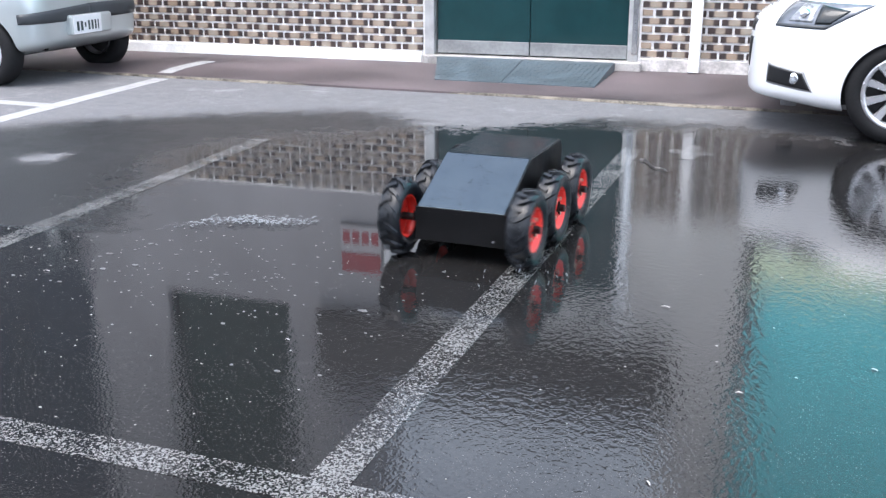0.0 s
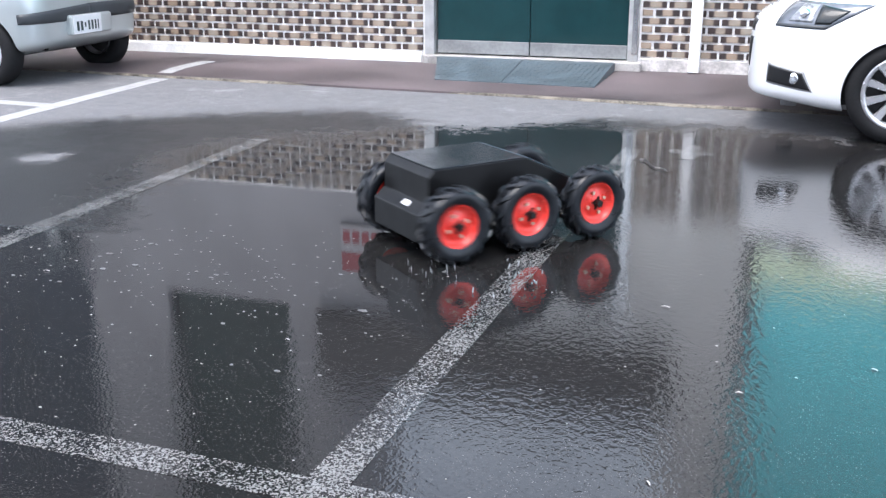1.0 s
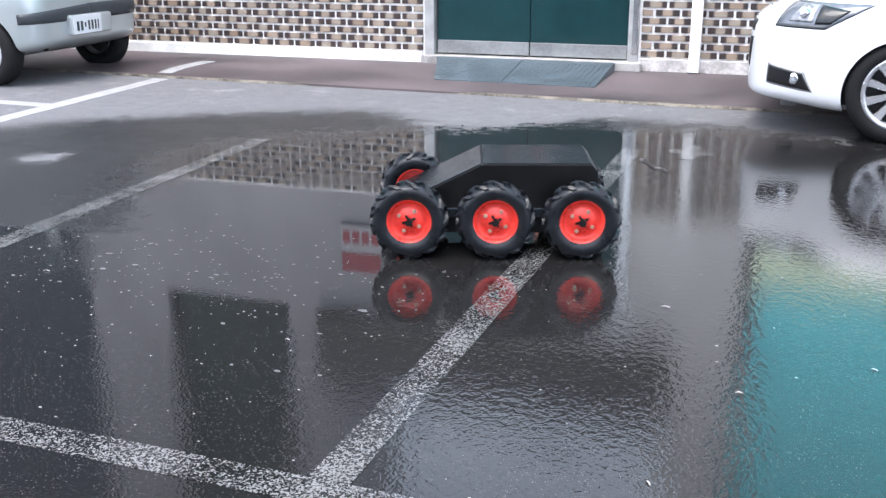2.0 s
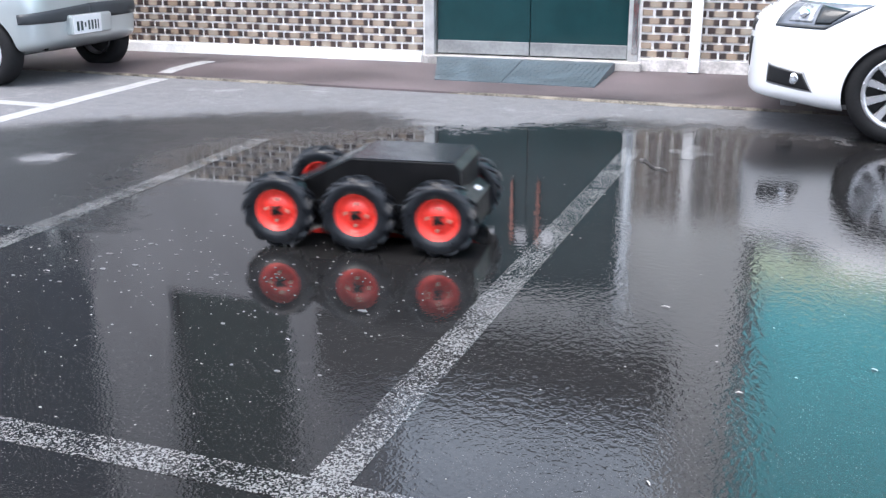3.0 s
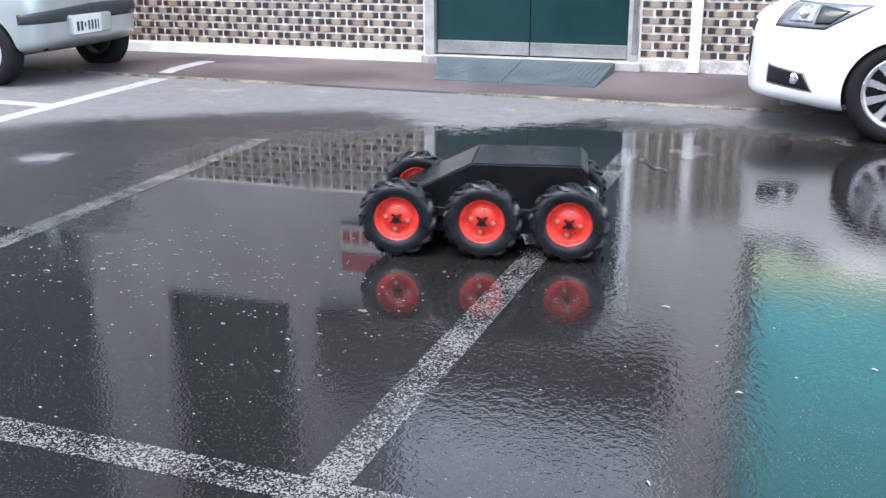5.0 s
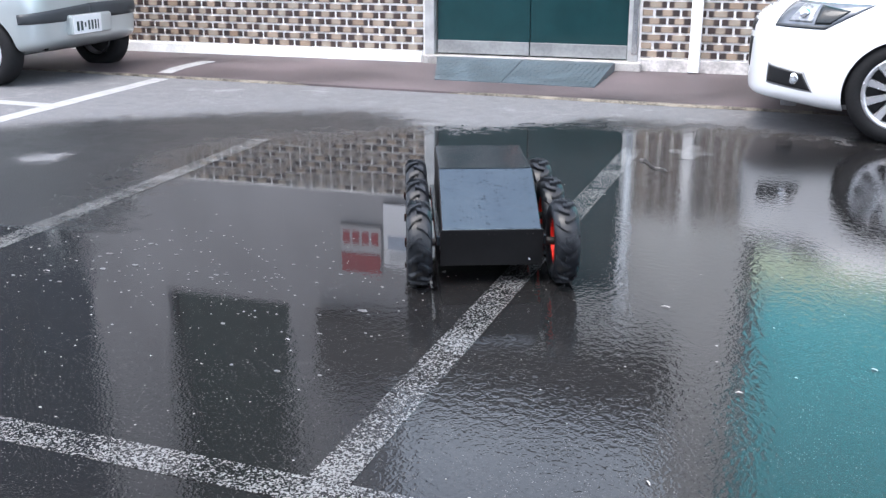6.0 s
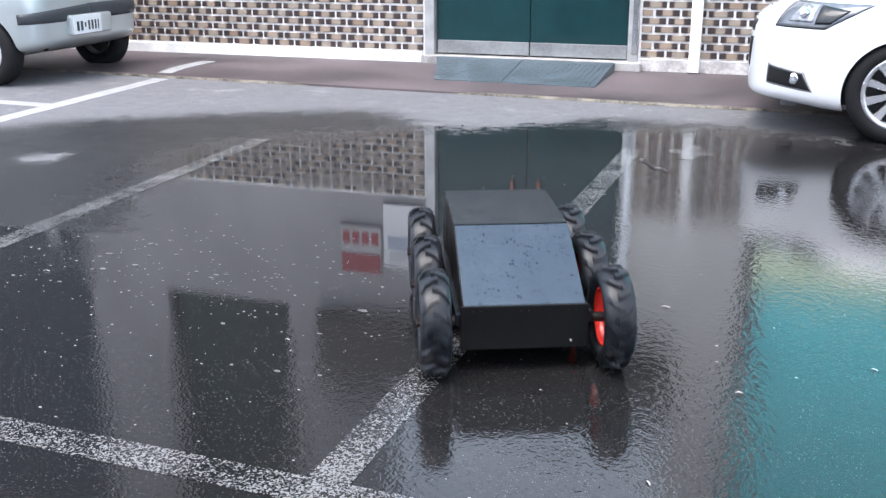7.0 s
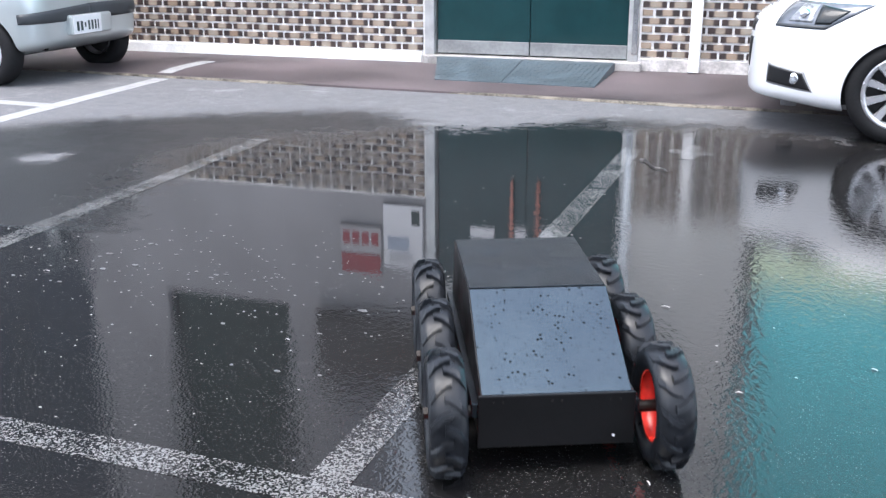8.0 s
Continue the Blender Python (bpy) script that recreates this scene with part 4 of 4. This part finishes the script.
def foam_flecks():
    """Flat foam flecks drifting where the water has come to rest."""
    bm, rng = bmesh.new(), random.Random(21)
    for k in range(110):
        along, off = rng.random(), rng.gauss(0, 1)
        x, y = -2.95 + 1.35 * along + 0.10 * off, 3.32 + 0.25 * along + 0.22 * rng.gauss(0, 1)
        if k > 85:
            x, y = rng.uniform(-2.4, -1.3), rng.uniform(2.6, 3.3)
        r = rng.choice((0.002, 0.003, 0.003, 0.004, 0.005, 0.008)) * (1.25 if along < 0.35 else 0.8)
        n, a0, long = 8, rng.random() * 6, rng.uniform(1.0, 2.2)
        top = [bm.verts.new((x + r * long * math.cos(a0 + 6.283 * i / n) * rng.uniform(0.7, 1.2), y + r * math.sin(a0 + 6.283 * i / n) * rng.uniform(0.7, 1.2), 0.0022)) for i in range(n)]
        low = [bm.verts.new((v.co.x, v.co.y, 0.0)) for v in top]
        bm.faces.new(top)
        for i in range(n):
            bm.faces.new((top[i], low[i], low[(i + 1) % n], top[(i + 1) % n]))
    tagged(part("foam", bm, FOAM), "pale flat foam flecks on the still water", "foam", kind="stuff")


foam_flecks()


def scrap(x, y, long, turn):
    """A thin pale sliver, curled a little."""
    bm, prev = bmesh.new(), None
    for i in range(5):
        u = i / 4
        z = 0.002 + 0.003 * math.sin(u * math.pi)
        w = 0.0012 + 0.0012 * math.sin(u * math.pi)
        ring = [bm.verts.new((long * (u - 0.5), dy, z + dz)) for dy, dz in ((-w, 0), (-w, 0.001), (w, 0.001), (w, 0))]
        if prev:
            for k in range(4):
                bm.faces.new((prev[k], prev[(k + 1) % 4], ring[(k + 1) % 4], ring[k]))
        else:
            bm.faces.new(ring)
        prev = ring
    bm.faces.new(prev)
    tagged(part("scrap", bm, WORN_WHITE, at=pose(x, y, 0, 0, 0, turn)), "tiny white sliver lying on the wet asphalt", "litter", "white slivers")


for place in ((-0.31, 2.33, 0.022, -60), (0.25, 3.27, 0.022, -25), (-0.14, 2.95, 0.022, 10), (-0.46, 3.61, 0.034, -8), (-1.63, 2.85, 0.016, 5), (-2.92, 3.16, 0.028, 8)):
    scrap(*place)


# ---- brick tiles ----
def brick_material():
    m = Nodes("flashed_brick_tile")
    x, y, z = m.split()
    info = m.tree.nodes.new("ShaderNodeObjectInfo").outputs["Random"]
    shift = m.math("MULTIPLY", m.math("SUBTRACT", info, 0.5), 0.02)
    wide = m.math("MULTIPLY", m.math("SUBTRACT", m.math("FRACT", m.math("MULTIPLY", info, 7.3)), 0.5), 0.02)
    ends = m.step(m.math("ADD", m.math("ABSOLUTE", m.math("ADD", x, shift)), wide), 0.040, 0.062)
    soft = m.step(m.math("ABSOLUTE", x), 0.0, 0.07)
    other = m.math("FRACT", m.math("MULTIPLY", info, 13.7))
    pale = m.mix(other, m.mix(info, (0.25, 0.18, 0.125), (0.42, 0.34, 0.265)), (0.33, 0.30, 0.25))
    mid = m.mix(m.math("MULTIPLY", soft, 0.35), pale, (0.25, 0.17, 0.11))
    grain = m.noise(90, 4)
    burnt = m.mix(other, m.mix(grain, (0.020, 0.016, 0.016), (0.055, 0.040, 0.036)), m.mix(grain, (0.035, 0.022, 0.021), (0.075, 0.050, 0.042)))
    c = m.mix(ends, m.mix(m.math("MULTIPLY", grain, 0.35), mid, (0.3, 0.22, 0.16)), burnt)
    return m.done(c, m.step(grain, 0.3, 0.7, 0.4, 0.6), 0.0, m.bump(grain, 0.3, 0.003))


BRICK = brick_material()
BRICK_W, BRICK_H, PITCH_X, PITCH_Z = 0.214, 0.054, 0.237, 0.0745


def bricks(owner, x_edge, way, z0, rows, columns):
    me = mesh_of(box(-BRICK_W / 2, BRICK_W / 2, -0.012, 0.01, -BRICK_H / 2, BRICK_H / 2, 0.0), BRICK)
    rng = random.Random(3)
    half = mesh_of(box(-0.047, 0.047, -0.012, 0.01, -BRICK_H / 2, BRICK_H / 2, 0.0), BRICK)
    for r in range(1, rows, 2):
        part("brick", half, None, owner, at=pose(x_edge + way * 0.069, 0, z0 + PITCH_Z * (r + 0.5)))
    count = 0
    for c in range(columns):
        for r in range(rows):
            x = x_edge + way * (0.13 + c * PITCH_X + (PITCH_X / 2 if r % 2 else 0.0))
            z = z0 + PITCH_Z * (r + 0.5)
            at = pose(x, rng.uniform(-0.003, 0.002), z, rng.uniform(-0.8, 0.8), rng.uniform(-0.4, 0.4), 0)
            if count < 290:
                part("brick", me, None, owner, at=at)
                count += 1


bricks(WALL_L, -3.74, -1, 0.155, 16, 18)
bricks(WALL_R, -1.64, 1, 0.17, 16, 18)


# ---- what moves ----
PATH = [
    (0, -1.344, 4.247, -91.8), (0.1, -1.345, 4.253, -103.3), (0.2, -1.356, 4.242, -115.4), (0.3, -1.382, 4.223, -128.6),
    (0.4, -1.399, 4.227, -145.7), (0.5, -1.386, 4.230, -172.2), (0.6, -1.383, 4.238, -198.1), (0.7, -1.395, 4.232, -227.0),
    (0.8, -1.381, 4.246, -255.8), (0.9, -1.368, 4.256, -283.7), (1, -1.365, 4.290, -308.8), (1.1, -1.347, 4.308, -332.3),
    (1.2, -1.284, 4.324, -366.2), (1.3, -1.268, 4.295, -396.6), (1.4, -1.261, 4.284, -427.2), (1.5, -1.264, 4.264, -453.9),
    (1.6, -1.275, 4.251, -478.2), (1.7, -1.310, 4.234, -494.6), (1.9, -1.326, 4.231, -514.0), (2.1, -1.336, 4.228, -525.5),
    (2.4, -1.373, 4.216, -530.4), (2.6, -1.465, 4.199, -531.5), (2.8, -1.636, 4.169, -531.4), (3, -1.862, 4.137, -533.0),
    (3.5, -2.566, 4.027, -535.4), (3.6, -2.656, 4.013, -535.2), (3.7, -2.701, 4.008, -534.8), (3.8, -2.677, 4.012, -534.4),
    (4, -2.552, 4.040, -533.6), (4.5, -1.882, 4.154, -533.1), (4.7, -1.621, 4.185, -531.8), (4.9, -1.410, 4.213, -529.6),
    (5.1, -1.321, 4.226, -522.0), (5.3, -1.331, 4.221, -499.0), (5.5, -1.363, 4.186, -469.0), (5.65, -1.376, 4.140, -448.0),
    (5.8, -1.367, 4.084, -432.2), (5.9, -1.340, 4.030, -426.8), (6, -1.300, 3.995, -427.3), (6.5, -1.153, 3.640, -425.3),
    (7, -0.963, 3.241, -425.6), (7.5, -0.827, 2.914, -425.4), (8, -0.712, 2.662, -425.6),
]


def glide(t):
    """Place and heading between the rows of PATH, with even speed through each row."""
    k = max(i for i in range(len(PATH)) if PATH[i][0] <= t + 1e-6)
    if k == len(PATH) - 1:
        return PATH[-1][1:]
    a, b = PATH[k], PATH[k + 1]
    before, after = PATH[max(k - 1, 0)], PATH[min(k + 2, len(PATH) - 1)]
    h = b[0] - a[0]
    u = (t - a[0]) / h
    out = []
    for i in (1, 2, 3):
        ma = (b[i] - before[i]) / max(b[0] - before[0], 1e-6) * h
        mb = (after[i] - a[i]) / max(after[0] - a[0], 1e-6) * h
        out.append((2 * u**3 - 3 * u**2 + 1) * a[i] + (u**3 - 2 * u**2 + u) * ma + (3 * u**2 - 2 * u**3) * b[i] + (u**3 - u**2) * mb)
    return out


def splash_mesh(seed):
    """Drops thrown up together: a low fan of small stretched beads."""
    bm, rng = bmesh.new(), random.Random(seed)
    for k in range(30):
        a, far = rng.uniform(-1.3, 1.3), rng.random()
        c = Vector((0.05 + 0.22 * far * math.cos(a), 0.22 * far * math.sin(a), 0.015 + 0.11 * rng.random() * (1 - far * 0.5)))
        r = rng.choice((0.0015, 0.002, 0.0025, 0.0035))
        m = Matrix.LocRotScale(c, Euler((rng.uniform(-0.7, 0.7), rng.uniform(-0.7, 0.7), 0)), (r, r, r * rng.uniform(1.2, 4.0)))
        bmesh.ops.create_icosphere(bm, subdivisions=1, radius=1.0, matrix=m)
    return bm


def wake_mesh():
    """The last of a churned streak of water: beads and low crests along a bent line."""
    bm, rng = bmesh.new(), random.Random(5)
    for k in range(520):
        u = rng.betavariate(1.6, 1.3)
        thin = 1 - abs(2 * u - 1.1) ** 2 * 0.7
        c = Vector((-2.85 + 0.66 * u, 3.84 + 0.40 * u + 0.06 * math.sin(u * 5) + rng.gauss(0, 0.035), 0.004 + 0.022 * rng.random() * thin))
        r = rng.choice((0.001, 0.0015, 0.002, 0.003)) * (0.5 + 0.6 * thin)
        m = Matrix.LocRotScale(c, Euler((0, 0, rng.uniform(0.0, 1.2))), (r * rng.uniform(1.5, 5.0), r, r * 0.6))
        bmesh.ops.create_icosphere(bm, subdivisions=1, radius=1.0, matrix=m)
    return bm


WAKE = part("water_wake", wake_mesh(), WATER_DROPS)
tagged(WAKE, "churned streak of white water settling behind the vehicle", "water wake", kind="stuff")

SPLASHES = []
for n, (when, ahead, side) in enumerate(((0.05, 0.40, 0.30), (0.35, 0.40, 0.32), (0.5, -0.46, 0.25), (0.62, -0.47, -0.05), (0.7, -0.46, 0.22), (0.85, -0.46, -0.25), (1.0, -0.42, -0.30), (1.15, 0.40, -0.32), (1.3, 0.45, -0.25), (1.45, 0.42, 0.30), (3.05, -0.05, 0.36), (3.45, -0.42, 0.36))):
    x, y, yaw = glide(when)
    c, s = math.cos(radians(yaw)), math.sin(radians(yaw))
    spot = (x + c * ahead - s * side, y + s * ahead + c * side)
    out = math.degrees(math.atan2(spot[1] - y, spot[0] - x))
    drops = part("water_splash", splash_mesh(n), WATER_DROPS, at=pose(*spot, -0.3, 0, 0, out))
    tagged(drops, "spray of clear water drops beside a turning wheel", "water drops", "wheel spray", "stuff")
    SPLASHES.append((when, spot, out, drops))


def motions():
    times = [k / 10 for k in range(81)]
    places = [glide(t) for t in times]
    walk(ROBOT, [(t, pose(x, y, 0, 0, 0, yaw)) for t, (x, y, yaw) in zip(times, places)])
    for side, at, wheel in WHEELS:
        rows, rolled = [], 0.0
        for k, t in enumerate(times):
            if k:
                (x0, y0, a0), (x1, y1, a1) = places[k - 1], places[k]
                mid = radians((a0 + a1) / 2)
                ahead = (x1 - x0) * math.cos(mid) + (y1 - y0) * math.sin(mid)
                rolled += (ahead - side * TRACK * radians(a1 - a0)) / TYRE_R
            rows.append((t, at @ pose(0, 0, 0, 0, math.degrees(rolled) * side, 0)))
        walk(wheel, rows)
    walk(WAKE, [(0.0, pose(0, 0, 0)), (0.1, pose(0, 0, -0.021)), (0.2, pose(0, 0, -0.05)), (8.0, pose(0, 0, -0.05))])
    for when, (x, y), out, drops in SPLASHES:
        c, s = math.cos(radians(out)), math.sin(radians(out))
        rows = [(0.0, pose(x, y, -0.02 if when < 0.1 else -0.3, 0, 0, out))] if when < 0.1 else [(0.0, pose(x, y, -0.3, 0, 0, out)), (when - 0.1, pose(x, y, -0.3, 0, 0, out))]
        for k, h in ((0, -0.04), (1, 0.0), (2, -0.05), (3, -0.2), (4, -0.3)):
            t = when + k * 0.1
            if t > rows[-1][0] + 0.01:
                rows.append((t, pose(x + c * 0.05 * k, y + s * 0.05 * k, h, 0, 0, out)))
        rows.append((8.0, rows[-1][1]))
        walk(drops, rows)


motions()
